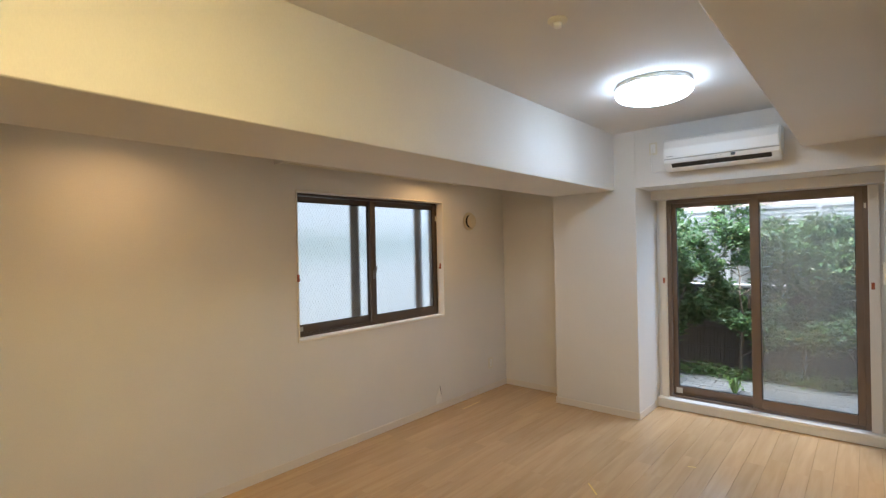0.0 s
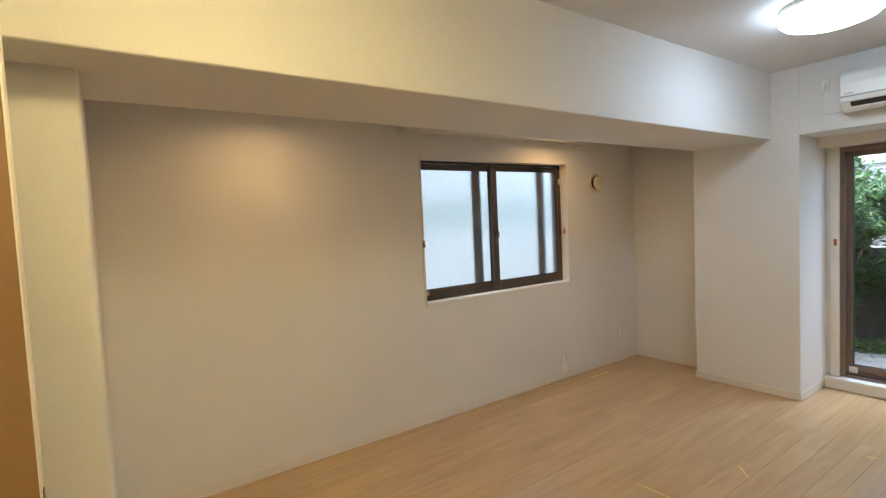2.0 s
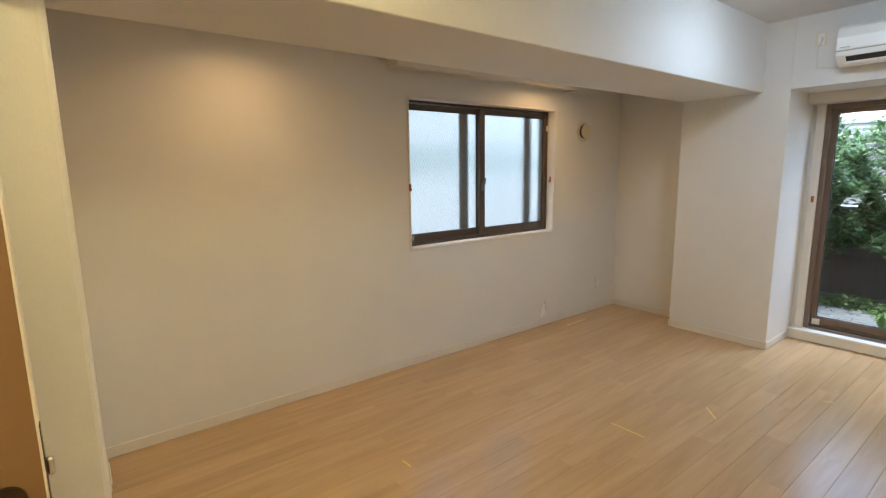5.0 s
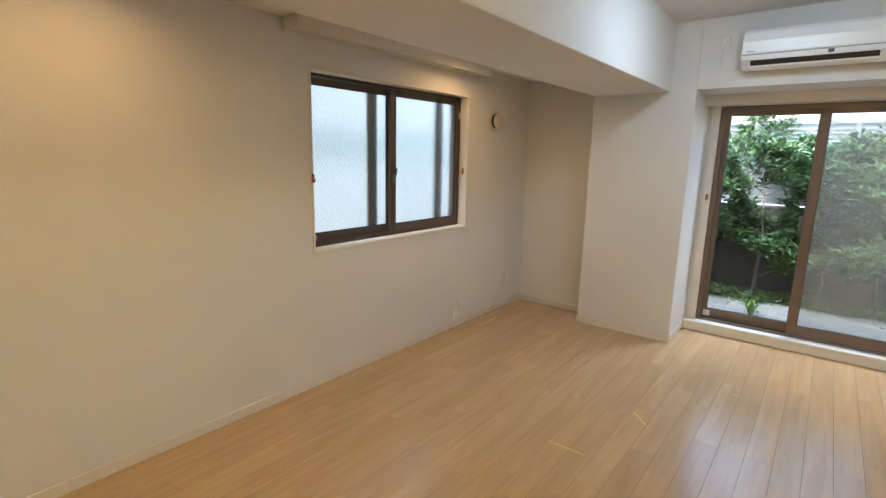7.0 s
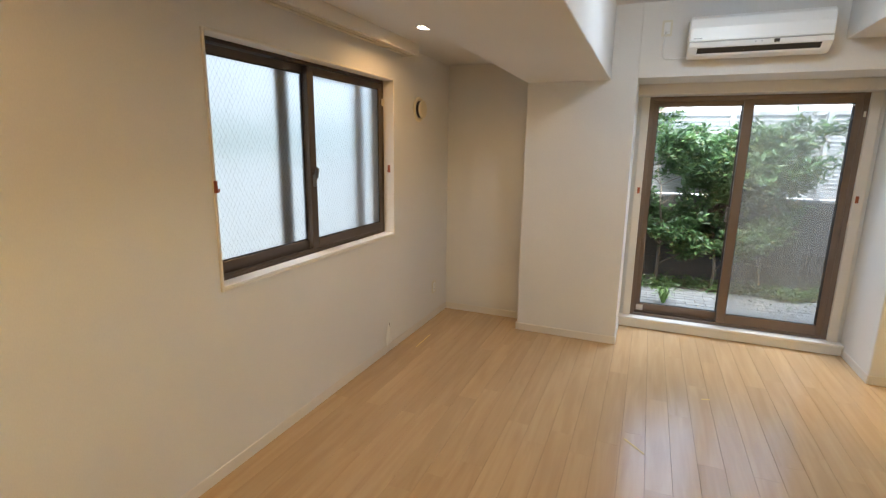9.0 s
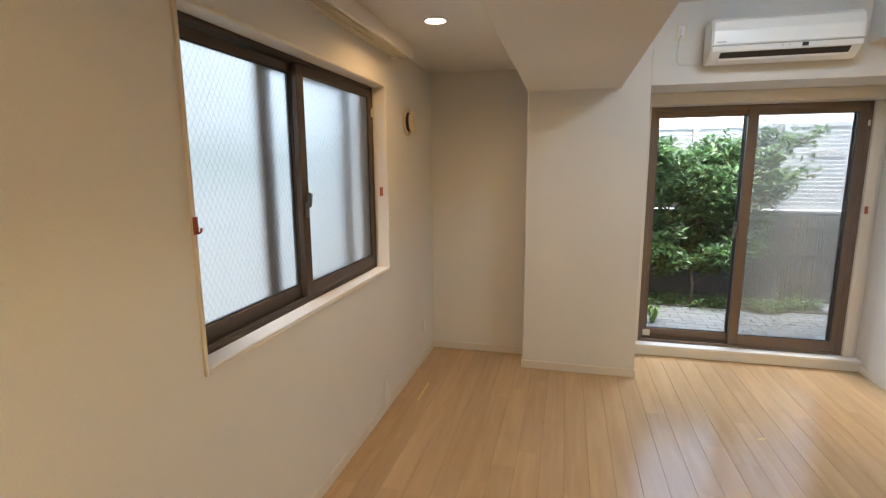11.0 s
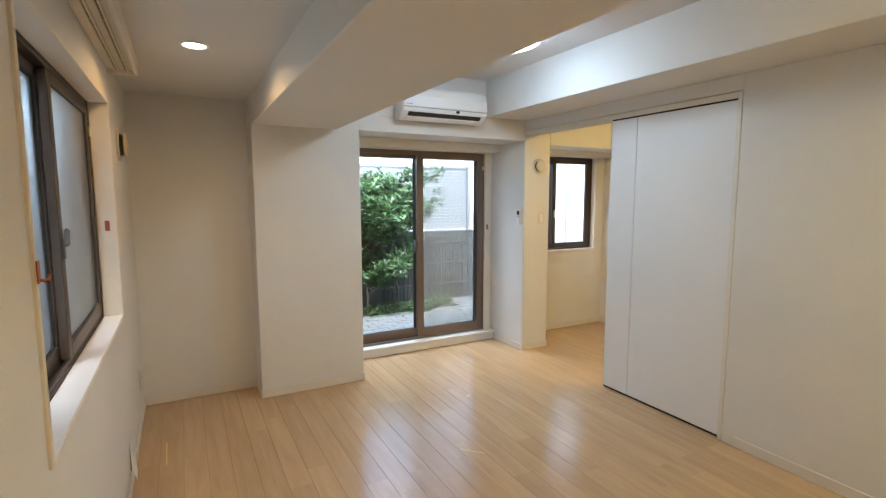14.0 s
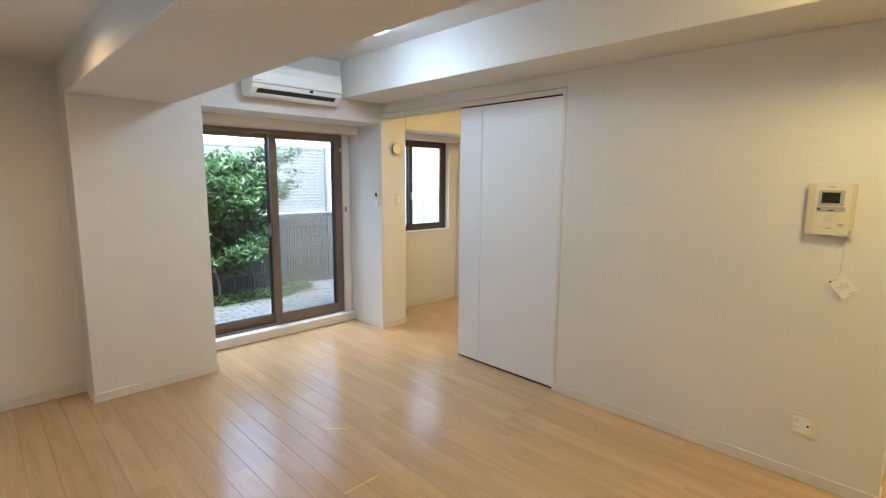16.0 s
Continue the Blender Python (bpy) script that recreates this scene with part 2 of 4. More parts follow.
FACADE = surface("white_facade", (0.80, 0.80, 0.79), 0.8, vary=0.05, fine=120, bump=0.2)
SIDE_PAINT = surface("side_wall_paint", (0.40, 0.42, 0.44), 0.7, vary=0.06, fine=120, bump=0.2)
FACADE_BROWN = surface("brown_facade_tile", (0.40, 0.30, 0.26), 0.8, vary=0.1)
REED = surface("dark_reed", (0.085, 0.080, 0.074), 0.9, vary=0.4, scale=20, fine=200, bump=0.3)
BARK = surface("bark", (0.13, 0.10, 0.075), 0.9, vary=0.3, fine=90, bump=0.6, depth=0.004)
LEAF = leaf_material("leaf", (0.036, 0.078, 0.032), (0.11, 0.20, 0.065))
GRASS = leaf_material("grass_blade", (0.12, 0.22, 0.05), (0.24, 0.38, 0.10))
LEAF_LOW = leaf_material("ground_leaf", (0.04, 0.085, 0.025), (0.12, 0.20, 0.055))
LAMP_GLOW = glowing("lamp_diffuser", (0.71, 0.86, 1.0), LAMP_POWER)
DOWN_GLOW = glowing("downlight_diffuser", (1.0, 0.88, 0.66), 1.6)
# emission on the backdrop boards stands in for daylight at the west window
BACKDROP_GLOW = glowing("backdrop_glow", (0.92, 0.98, 0.98), 0.072, 0.2)
BAND_GLOW = glowing("greenish_band_glow", (0.80, 0.92, 0.87), 0.056, 0.2)
LCD = surface("dark_screen", (0.02, 0.02, 0.022), 0.15, vary=0.1, bump=0.0)


# ---- mesh helpers ----
def box(bm, x0, x1, y0, y1, z0, z1, bevel=0.0, segments=1):
    made = bmesh.ops.create_cube(bm, size=1.0)["verts"]
    for v in made:
        v.co = Vector((x0 if v.co.x < 0 else x1, y0 if v.co.y < 0 else y1, z0 if v.co.z < 0 else z1))
    if bevel:
        edges = list({e for v in made for e in v.link_edges})
        bmesh.ops.bevel(bm, geom=edges, offset=bevel, segments=segments, affect='EDGES', clamp_overlap=True)
    return bm


def boxes(*rows, bevel=0.0, segments=1):
    bm = bmesh.new()
    for r in rows:
        box(bm, *r, bevel=bevel, segments=segments)
    return bm


def cyl(bm, at, axis, radius, length, sides=32, radius2=None, bevel=0.0):
    """A cylinder or cone from at along axis."""
    made = bmesh.ops.create_cone(bm, cap_ends=True, segments=sides, radius1=radius, radius2=radius if radius2 is None else radius2, depth=length)["verts"]
    q = Vector(axis).normalized().to_track_quat('Z', 'Y').to_matrix().to_4x4()
    m = Matrix.Translation(Vector(at) + Vector(axis).normalized() * length / 2) @ q
    if bevel:
        rims = [e for e in {e for v in made for e in v.link_edges} if len(e.link_faces) == 2 and any(len(f.verts) > 4 for f in e.link_faces)]
        res = bmesh.ops.bevel(bm, geom=rims, offset=bevel, segments=2, affect='EDGES', clamp_overlap=True)
        made = list({v for v in made if v.is_valid} | set(res["verts"]))
    bmesh.ops.transform(bm, matrix=m, verts=made)
    return bm


def lathe(profile, sides=48):
    """A solid of revolution about z from (radius, height) rows."""
    bm = bmesh.new()
    rings = []
    for r, z in profile:
        if r < 1e-6:
            rings.append([bm.verts.new((0, 0, z))])
        else:
            rings.append([bm.verts.new((r * math.cos(2 * math.pi * i / sides), r * math.sin(2 * math.pi * i / sides), z)) for i in range(sides)])
    for a, b in zip(rings, rings[1:]):
        for i in range(sides):
            j = (i + 1) % sides
            if len(a) == 1 and len(b) > 1:
                bm.faces.new((a[0], b[i], b[j]))
            elif len(b) == 1 and len(a) > 1:
                bm.faces.new((a[i], a[j], b[0]))
            elif len(a) > 1:
                bm.faces.new((a[i], a[j], b[j], b[i]))
    bmesh.ops.recalc_face_normals(bm, faces=bm.faces)
    for f in bm.faces:
        f.smooth = True
    return bm


def tube(points, radius, sides=8):
    """A bent round rod through points."""
    bm = bmesh.new()
    rings = []
    pts = [Vector(p) for p in points]
    for i, p in enumerate(pts):
        d = (pts[min(i + 1, len(pts) - 1)] - pts[max(i - 1, 0)]).normalized()
        q = d.to_track_quat('Z', 'Y')
        r = radius[i] if isinstance(radius, (list, tuple)) else radius
        rings.append([bm.verts.new(p + q @ Vector((r * math.cos(2 * math.pi * k / sides), r * math.sin(2 * math.pi * k / sides), 0))) for k in range(sides)])
    for a, b in zip(rings, rings[1:]):
        for k in range(sides):
            f = bm.faces.new((a[k], a[(k + 1) % sides], b[(k + 1) % sides], b[k]))
            f.smooth = True
    bm.faces.new(rings[0][::-1])
    bm.faces.new(rings[-1])
    return bm


def finish(bm, name, mat):
    me = bpy.data.meshes.new(name)
    bm.to_mesh(me)
    bm.free()
    me.materials.append(mat)
    return me


def part(name, bm, mat, parent=None, label=""):
    ob = new(name, finish(bm, name, mat))
    if parent:
        ob.parent = parent
    return tagged(ob, label)


def thing(name, label, category, group="", at=(0, 0, 0), kind=""):
    ob = new(name)
    ob.empty_display_size = 0.05
    ob.location = at
    return tagged(ob, label, category, group, kind)


def structure(name, bm, mat, label, category):
    ob = part(name, bm, mat)
    return tagged(ob, label, category, kind="structure")


def soften(ob, width, segments=3):
    mod = ob.modifiers.new("bevel", 'BEVEL')
    mod.width, mod.segments, mod.limit_method = width, segments, 'ANGLE'
    return ob


# ---- the room's shell ----
WIN_Y0, WIN_Y1, WIN_Z0, WIN_Z1 = 2.094, 3.674, 0.893, 1.970
REB = 0.0115
structure("wall_west", boxes((-0.2, 0, -0.9, WIN_Y0 - REB, 0, TOP), (-0.2, 0, WIN_Y1 + REB, NOOK_Y + 0.2, 0, TOP),
                             (-0.2, 0, WIN_Y0 - REB, WIN_Y1 + REB, 0, WIN_Z0 - REB), (-0.2, 0, WIN_Y0 - REB, WIN_Y1 + REB, WIN_Z1 + REB, TOP)), PAPER,
          "white textured wallpapered wall around a sliding window", "wall")
soften(structure("wall_stub", boxes((0, STUB_X, SOUTH - 0.1, STUB_Y, 0, NOOK_CEIL)), PAPER, "white wallpapered wall block with rounded corner", "wall"), 0.018)
structure("wall_nook", boxes((0, BEAM_X0, NOOK_Y, NOOK_Y + 0.2, 0, TOP)), PAPER, "white wallpapered wall at the back of the nook", "wall")
structure("pillar", boxes((BEAM_X0, PIL_X1, BACK, 5.2, 0, TOP), bevel=0.004), PAPER, "white wallpapered square pillar under the ceiling beam", "pillar")
structure("beam_west", boxes((BEAM_X0, BEAM_X1, SOUTH, BACK, BEAM_Z, TOP), bevel=0.004), PAPER, "white wallpapered ceiling beam over the room", "beam")
structure("soffit_east", boxes((SOFFIT_X, EAST2, SOUTH, BACK, SOFFIT_Z, TOP), bevel=0.004), PAPER, "white wallpapered dropped soffit above the sliding door", "beam")
structure("ceiling", boxes((BEAM_X1, SOFFIT_X, SOUTH, BACK, CEIL, TOP)), CEIL_PAPER, "white papered ceiling of the living room", "ceiling")
structure("ceiling_nook", boxes((0, BEAM_X0, SOUTH, NOOK_Y, NOOK_CEIL, TOP)), CEIL_PAPER, "lower white papered ceiling beside the window", "ceiling")
SX0, SX1, SZ0, SZ1, SY = 1.652, 3.097, 0.092, 1.945, DOOR_PLANE
structure("wall_north", boxes((PIL_X1, EAST, BACK, 5.2, LINTEL, TOP),
                              (PIL_X1, SX0 - 0.002, DOOR_PLANE - 0.005, 5.2, 0.0, LINTEL), (SX1 + 0.002, EAST, DOOR_PLANE - 0.005, 5.2, 0.0, LINTEL), (SX0 - 0.002, SX1 + 0.002, DOOR_PLANE - 0.005, 5.2, SZ1 + 0.002, LINTEL)), PAPER,
          "white wallpapered wall above the balcony door recess", "wall")
soften(structure("pillar_east", boxes((EAST, PIL2_X1, BACK, 5.2, 0, TOP)), PAPER, "white wallpapered wall pier beside the balcony door", "pillar"), 0.012)
structure("wall_east", boxes((EAST, EAST2, WALL_END, DOOR_Y0 - 0.03, 0, SOFFIT_Z), (EAST, EAST2, DOOR_Y0 - 0.03, DOOR_Y1, DOOR_TOP + 0.035, SOFFIT_Z), bevel=0.002), PAPER,
          "white wallpapered partition wall with a sliding door", "wall")
structure("wall_bedroom_east", boxes((ROOM2_X, ROOM2_X + 0.15, SOUTH - 0.1, ROOM2_Y + 0.16, 0, TOP)), PAPER, "white wallpapered side wall of the bedroom", "wall")
R2_X0, R2_X1, R2_Z0, R2_Z1 = 3.62, 4.571, 0.893, 1.952
structure("wall_bedroom_north", boxes((PIL2_X1, R2_X0, ROOM2_Y, ROOM2_Y + 0.16, 0, TOP), (R2_X1, ROOM2_X, ROOM2_Y, ROOM2_Y + 0.16, 0, TOP), (R2_X0, R2_X1, ROOM2_Y, ROOM2_Y + 0.16, 0, R2_Z0),
                                       (R2_X0, R2_X1, ROOM2_Y, ROOM2_Y + 0.16, R2_Z1, TOP)), PAPER,
          "white wallpapered bedroom wall around a small window", "wall")
structure("beam_bedroom", boxes((PIL2_X1, ROOM2_X, BACK, ROOM2_Y, 2.002, TOP)), PAPER, "white wallpapered beam above the bedroom window", "beam")
structure("wall_bedroom_south", boxes((EAST2, ROOM2_X, WALL_END, WALL_END + 0.1, 0, TOP)), PAPER, "white wallpapered wall between bedroom and kitchen", "wall")
structure("ceiling_bedroom", boxes((EAST2, ROOM2_X, WALL_END, BACK, 2.42, TOP)), CEIL_PAPER, "white papered ceiling of the bedroom", "ceiling")
structure("ceiling_kitchen", boxes((EAST2, ROOM2_X, SOUTH, WALL_END, 2.30, TOP)), CEIL_PAPER, "white papered ceiling of the kitchen", "ceiling")
structure("wall_south", boxes((STUB_X, 2.02, SOUTH - 0.1, SOUTH, 0, TOP), (2.86, ROOM2_X, SOUTH - 0.1, SOUTH, 0, TOP), (2.02, 2.86, SOUTH - 0.1, SOUTH, 2.04, TOP)), PAPER,
          "white wallpapered wall around the hallway door", "wall")
structure("wall_hallway", boxes((1.9, 3.0, -1.9, -1.8, 0, TOP), (1.9, 2.0, -1.8, SOUTH - 0.1, 0, TOP), (2.9, 3.0, -1.8, SOUTH - 0.1, 0, TOP), (2.0, 2.9, -1.8, SOUTH - 0.1, 2.3, TOP)), PAPER,
          "white wallpapered walls closing the hallway", "wall")

# ---- base of the floor ----
floor = structure("floor", boxes((-0.2, ROOM2_X, -1.9, DOOR_PLANE - 0.005, -0.12, -0.0035)), SUBFLOOR, "light maple laminate plank floor with a glossy finish", "floor")

# ---- baseboards ----
BH, BT = 0.062, 0.007


def baseboard(rows):
    bm = boxes(*rows, bevel=0.0025)
    structure("baseboard", bm, BASE, "cream vinyl baseboard along the wall", "baseboard")


baseboard([(0, BT, STUB_Y, NOOK_Y, 0, BH)])
baseboard([(BT, STUB_X, STUB_Y, STUB_Y + BT, 0, BH), (STUB_X, STUB_X + BT, SOUTH, STUB_Y + BT, 0, BH)])
baseboard([(BT, BEAM_X0, NOOK_Y - BT, NOOK_Y, 0, BH)])
baseboard([(BEAM_X0 - BT, BEAM_X0, BACK - BT, NOOK_Y - BT, 0, BH), (BEAM_X0, PIL_X1, BACK - BT, BACK, 0, BH), (PIL_X1, PIL_X1 + BT, BACK - BT, DOOR_PLANE - 0.075, 0, BH)])
baseboard([(EAST - BT, EAST, BACK - BT, DOOR_PLANE - 0.075, 0, BH), (EAST, PIL2_X1, BACK - BT, BACK, 0, BH), (PIL2_X1, PIL2_X1 + BT, BACK - BT, ROOM2_Y, 0, BH)])
baseboard([(EAST - BT, EAST, WALL_END, DOOR_Y0 - 0.034, 0, BH), (EAST - BT, EAST2, WALL_END - BT, WALL_END, 0, BH)])
baseboard([(PIL2_X1 + BT, ROOM2_X, ROOM2_Y - BT, ROOM2_Y, 0, BH), (ROOM2_X - BT, ROOM2_X, WALL_END + 0.1, ROOM2_Y - BT, 0, BH)])


# ---- sliding window parts ----
def ring(x0, x1, y0, y1, z0, z1, w, axis, bevel=0.003, bottom=None):
    """A rectangular frame; its hole runs along axis."""
    b = bottom or w
    if axis == 'x':
        rows = [(x0, x1, y0, y0 + w, z0, z1), (x0, x1, y1 - w, y1, z0, z1), (x0, x1, y0 + w, y1 - w, z0, z0 + b), (x0, x1, y0 + w, y1 - w, z1 - w, z1)]
    else:
        rows = [(x0, x0 + w, y0, y1, z0, z1), (x1 - w, x1, y0, y1, z0, z1), (x0 + w, x1 - w, y0, y1, z0, z0 + b), (x0 + w, x1 - w, y0, y1, z1 - w, z1)]
    return boxes(*rows, bevel=bevel)


def pane(name, row, mat, parent, label):
    ob = part(name, boxes(row), mat, parent, label)
    ob.visible_shadow = False
    return ob


# west window: trim, frame, two sashes
win = thing("window_1", "dark bronze aluminium sliding window with frosted wired glass", "window", at=(0, 0, 0), kind="structure")
TW = 0.014
part("trim", ring(-0.075, 0.010, WIN_Y0 - TW, WIN_Y1 + TW, WIN_Z0 - TW, WIN_Z1 + TW, TW, 'x'), TRIM, win, "cream wooden window trim")
part("sill", boxes((-0.075, 0.0095, WIN_Y0, WIN_Y1, WIN_Z0 - 0.001, WIN_Z0 + 0.010), bevel=0.003), SILL, win, "white window sill board")
part("frame", ring(-0.17, -0.076, WIN_Y0 - 0.01, WIN_Y1 + 0.01, WIN_Z0 - 0.004, WIN_Z1 + 0.01, 0.026, 'x'), BRONZE_DARK, win, "dark bronze outer frame")
part("track", boxes((-0.088, -0.080, WIN_Y0, WIN_Y1, WIN_Z0 + 0.022, WIN_Z0 + 0.036), (-0.114, -0.108, WIN_Y0, WIN_Y1, WIN_Z0 + 0.022, WIN_Z0 + 0.038)), BRONZE_DARK, win)
MEET = 2.872


def sash(y0, y1, x, frost, stile_a, stile_b):
    s = part("sash", boxes((x, x + 0.028, y0, y0 + stile_a, WIN_Z0 + 0.034, WIN_Z1 - 0.02), (x, x + 0.028, y1 - stile_b, y1, WIN_Z0 + 0.034, WIN_Z1 - 0.02),
                           (x, x + 0.028, y0 + stile_a, y1 - stile_b, WIN_Z0 + 0.034, WIN_Z0 + 0.088), (x, x + 0.028, y0 + stile_a, y1 - stile_b, WIN_Z1 - 0.060, WIN_Z1 - 0.02), bevel=0.003), BRONZE_WIN, win)
    part("gasket", ring(x + 0.006, x + 0.022, y0 + stile_a - 0.002, y1 - stile_b + 0.002, WIN_Z0 + 0.086, WIN_Z1 - 0.058, 0.006, 'x', 0.0), GASKET_AND_GAP, s)
    pane("pane", (x + 0.011, x + 0.016, y0 + stile_a, y1 - stile_b, WIN_Z0 + 0.088, WIN_Z1 - 0.060), frost, s, "frosted glass pane")
    return s


sash_a = sash(WIN_Y0 + 0.025, MEET + 0.03, -0.138, FROST, 0.03, 0.058)
sash_b = sash(MEET - 0.03, WIN_Y1 - 0.014, -0.106, FROST, 0.058, 0.036)
# crescent lock on the meeting stile
part("lock_base", boxes((-0.078, -0.070, MEET - 0.014, MEET + 0.014, 1.29, 1.36), bevel=0.003), LOCK_GREY, sash_b, "grey crescent lock")
lever = bmesh.new()
box(lever, -0.072, -0.056, MEET - 0.012, MEET + 0.014, 1.335, 1.40, 0.005, 2)
bmesh.ops.rotate(lever, verts=lever.verts, cent=(0, MEET, 1.34), matrix=Matrix.Rotation(radians(-14), 3, 'X'))
part("lock_lever", lever, LOCK_GREY, sash_b, "grey metal lock lever")
part("sticker", boxes((-0.1095, -0.1085, WIN_Y0 + 0.06, WIN_Y0 + 0.10, WIN_Z0 + 0.045, WIN_Z0 + 0.08)), GREY_PLASTIC, win, "small grey sticker on the frame")
part("latch", boxes((-0.078, -0.066, WIN_Y1 - 0.020, WIN_Y1 - 0.002, 1.80, 1.85), bevel=0.003), IVORY, win, "small ivory stopper on the frame")


def wire_grid(x, y0, y1, z0, z1, step, thick):
    """Diamond safety wires inside a pane, clipped to its edges."""
    bm = bmesh.new()
    w, h = y1 - y0, z1 - z0
    slope = 1.75
    for sgn in (1, -1):
        k = -h / slope if sgn == 1 else 0
        end = w if sgn == 1 else w + h / slope
        while k < end:
            a0, a1 = (k, k + h / slope) if sgn == 1 else (k, k - h / slope)
            pts = []
            for f in (0.0, 1.0):
                pts.append([a0 + (a1 - a0) * f, h * f])
            lo, hi = 0.0, 1.0
            d = a1 - a0
            for bound in (0.0, w):
                f = (bound - a0) / d
                if (d > 0) == (bound == 0.0):
                    lo = max(lo, f)
                else:
                    hi = min(hi, f)
            if hi > lo + 1e-4:
                p0, p1 = [(a0 + d * f, h * f) for f in (lo, hi)]
                quad = [bm.verts.new((x, y0 + p[0] + o, z0 + p[1])) for p, o in ((p0, -thick), (p0, thick), (p1, thick), (p1, -thick))]
                bm.faces.new(quad)
            k += step
    return bm


part("safety_wire", wire_grid(-0.1215, WIN_Y0 + 0.056, MEET - 0.03, WIN_Z0 + 0.09, WIN_Z1 - 0.062, 0.026, 0.0006), WIRE, sash_a, "thin diamond safety wires in the glass")
part("safety_wire", wire_grid(-0.0895, MEET + 0.03, WIN_Y1 - 0.06, WIN_Z0 + 0.09, WIN_Z1 - 0.062, 0.026, 0.0006), WIRE, sash_b, "thin diamond safety wires in the glass")

# insect screen frame standing outside the west window
scr = thing("insect_screen", "dark framed insect screen outside the frosted window", "window screen")
for y0, y1 in ((2.72, 2.81), (3.49, 3.58)):
    part("stile", boxes((-0.204, -0.186, y0, y1, WIN_Z0 + 0.01, WIN_Z1 - 0.01), bevel=0.002), BRONZE_DARK, scr)
for z in (WIN_Z0 + 0.01, WIN_Z1 - 0.045):
    part("rail", boxes((-0.204, -0.186, 2.765, 3.485, z, z + 0.035)), BRONZE_DARK, scr)

# outside the west window: glowing boards stand in for daylight, one greenish belt of distance
backdrop = part("backdrop", boxes((-1.62, -1.60, -2.0, 8.0, 1.75, 5.0), (-1.62, -1.60, -2.0, 8.0, -1.5, 1.40)), BACKDROP_GLOW)
tagged(backdrop, "plain glowing boards standing in for daylight beyond the frosted window", "backdrop", kind="structure")
backdrop_band = part("backdrop_band", boxes((-1.62, -1.60, -2.0, 8.0, 1.40, 1.75)), BAND_GLOW)
tagged(backdrop_band, "dimmer greenish glowing board standing in for distance beyond the window", "backdrop", kind="structure")

# ---- balcony door ----
bd = thing("balcony_door", "brown aluminium sliding balcony door with two glass panels", "door", kind="structure")
part("frame", ring(SX0, SX1, SY, SY + 0.11, SZ0, SZ1, 0.036, 'y', bottom=0.02), BRONZE, bd)
part("track", boxes((SX0 + 0.036, SX1 - 0.036, SY + 0.012, SY + 0.018, SZ0 + 0.02, SZ0 + 0.036), (SX0 + 0.036, SX1 - 0.036, SY + 0.05, SY + 0.056, SZ0 + 0.02, SZ0 + 0.036)), BRONZE_DARK, bd)
DM = 2.362


def door_sash(x0, x1, y, sa, sb):
    s = part("sash", boxes((x0, x0 + sa, y, y + 0.03, SZ0 + 0.022, SZ1 - 0.03), (x1 - sb, x1, y, y + 0.03, SZ0 + 0.022, SZ1 - 0.03),
                           (x0 + sa, x1 - sb, y, y + 0.03, SZ0 + 0.022, SZ0 + 0.10), (x0 + sa, x1 - sb, y, y + 0.03, SZ1 - 0.072, SZ1 - 0.03), bevel=0.003), BRONZE, bd)
    part("gasket", ring(x0 + sa - 0.002, x1 - sb + 0.002, y + 0.006, y + 0.024, SZ0 + 0.098, SZ1 - 0.070, 0.006, 'y', 0.0), GASKET_AND_GAP, s)
    pane("pane", (x0 + sa, x1 - sb, y + 0.012, y + 0.017, SZ0 + 0.10, SZ1 - 0.072), GLASS, s, "clear glass pane")
    return s


ds_b = door_sash(DM - 0.035, SX1 - 0.034, SY + 0.006, 0.066, 0.045)
ds_a = door_sash(SX0 + 0.034, DM + 0.035, SY + 0.044, 0.04, 0.066)
part("lock", boxes((DM - 0.062, DM - 0.037, SY + 0.018, SY + 0.040, 0.96, 1.08), bevel=0.004), LOCK_GREY, ds_a, "small metal crescent lock")
part("lock_lever", boxes((DM - 0.058, DM - 0.046, SY - 0.006, SY + 0.018, 1.0, 1.045), bevel=0.003), LOCK_GREY, ds_a)
part("sticker", boxes((SX0 + 0.05, SX0 + 0.105, SY + 0.0415, SY + 0.0435, SZ0 + 0.035, SZ0 + 0.085)), PLASTIC, ds_a, "small white sticker")
part("stopper", boxes((SX1 - 0.028, SX1 - 0.014, SY - 0.010, SY - 0.001, 1.775, 1.815), bevel=0.003), IVORY, bd, "small ivory stopper")
screen = part("screen", boxes((DM - 0.02, SX1 - 0.06, SY + 0.094, SY + 0.0945, SZ0 + 0.05, SZ1 - 0.05)), MESH, bd, "fine grey insect mesh")
screen.visible_shadow = False
part("screen_frame", ring(DM - 0.04, SX1 - 0.036, SY + 0.088, SY + 0.102, SZ0 + 0.03, SZ1 - 0.035, 0.035, 'y'), BRONZE_DARK, bd, "dark insect screen frame")
structure("sill_balcony", boxes((PIL_X1, EAST, SY - 0.075, SY, 0, 0.066), (PIL_X1, EAST, SY - 0.088, SY - 0.001, 0.066, 0.090), bevel=0.003), SILL, "white raised sill below the balcony door", "sill")
structure("trim", boxes((PIL_X1 + 0.030, SX0 + 0.004, SY - 0.028, SY - 0.001, 0.090, 1.944), (SX1 - 0.004, EAST - 0.030, SY - 0.028, SY - 0.001, 0.090, 1.944), bevel=0.002), TRIM, "cream trim strips beside the balcony door", "trim")
structure("curtain_box", boxes((PIL_X1 + 0.001, EAST - 0.001, SY - 0.165, SY - 0.006, 1.947, LINTEL - 0.001), bevel=0.003), TRIM, "cream curtain box above the balcony door", "trim")

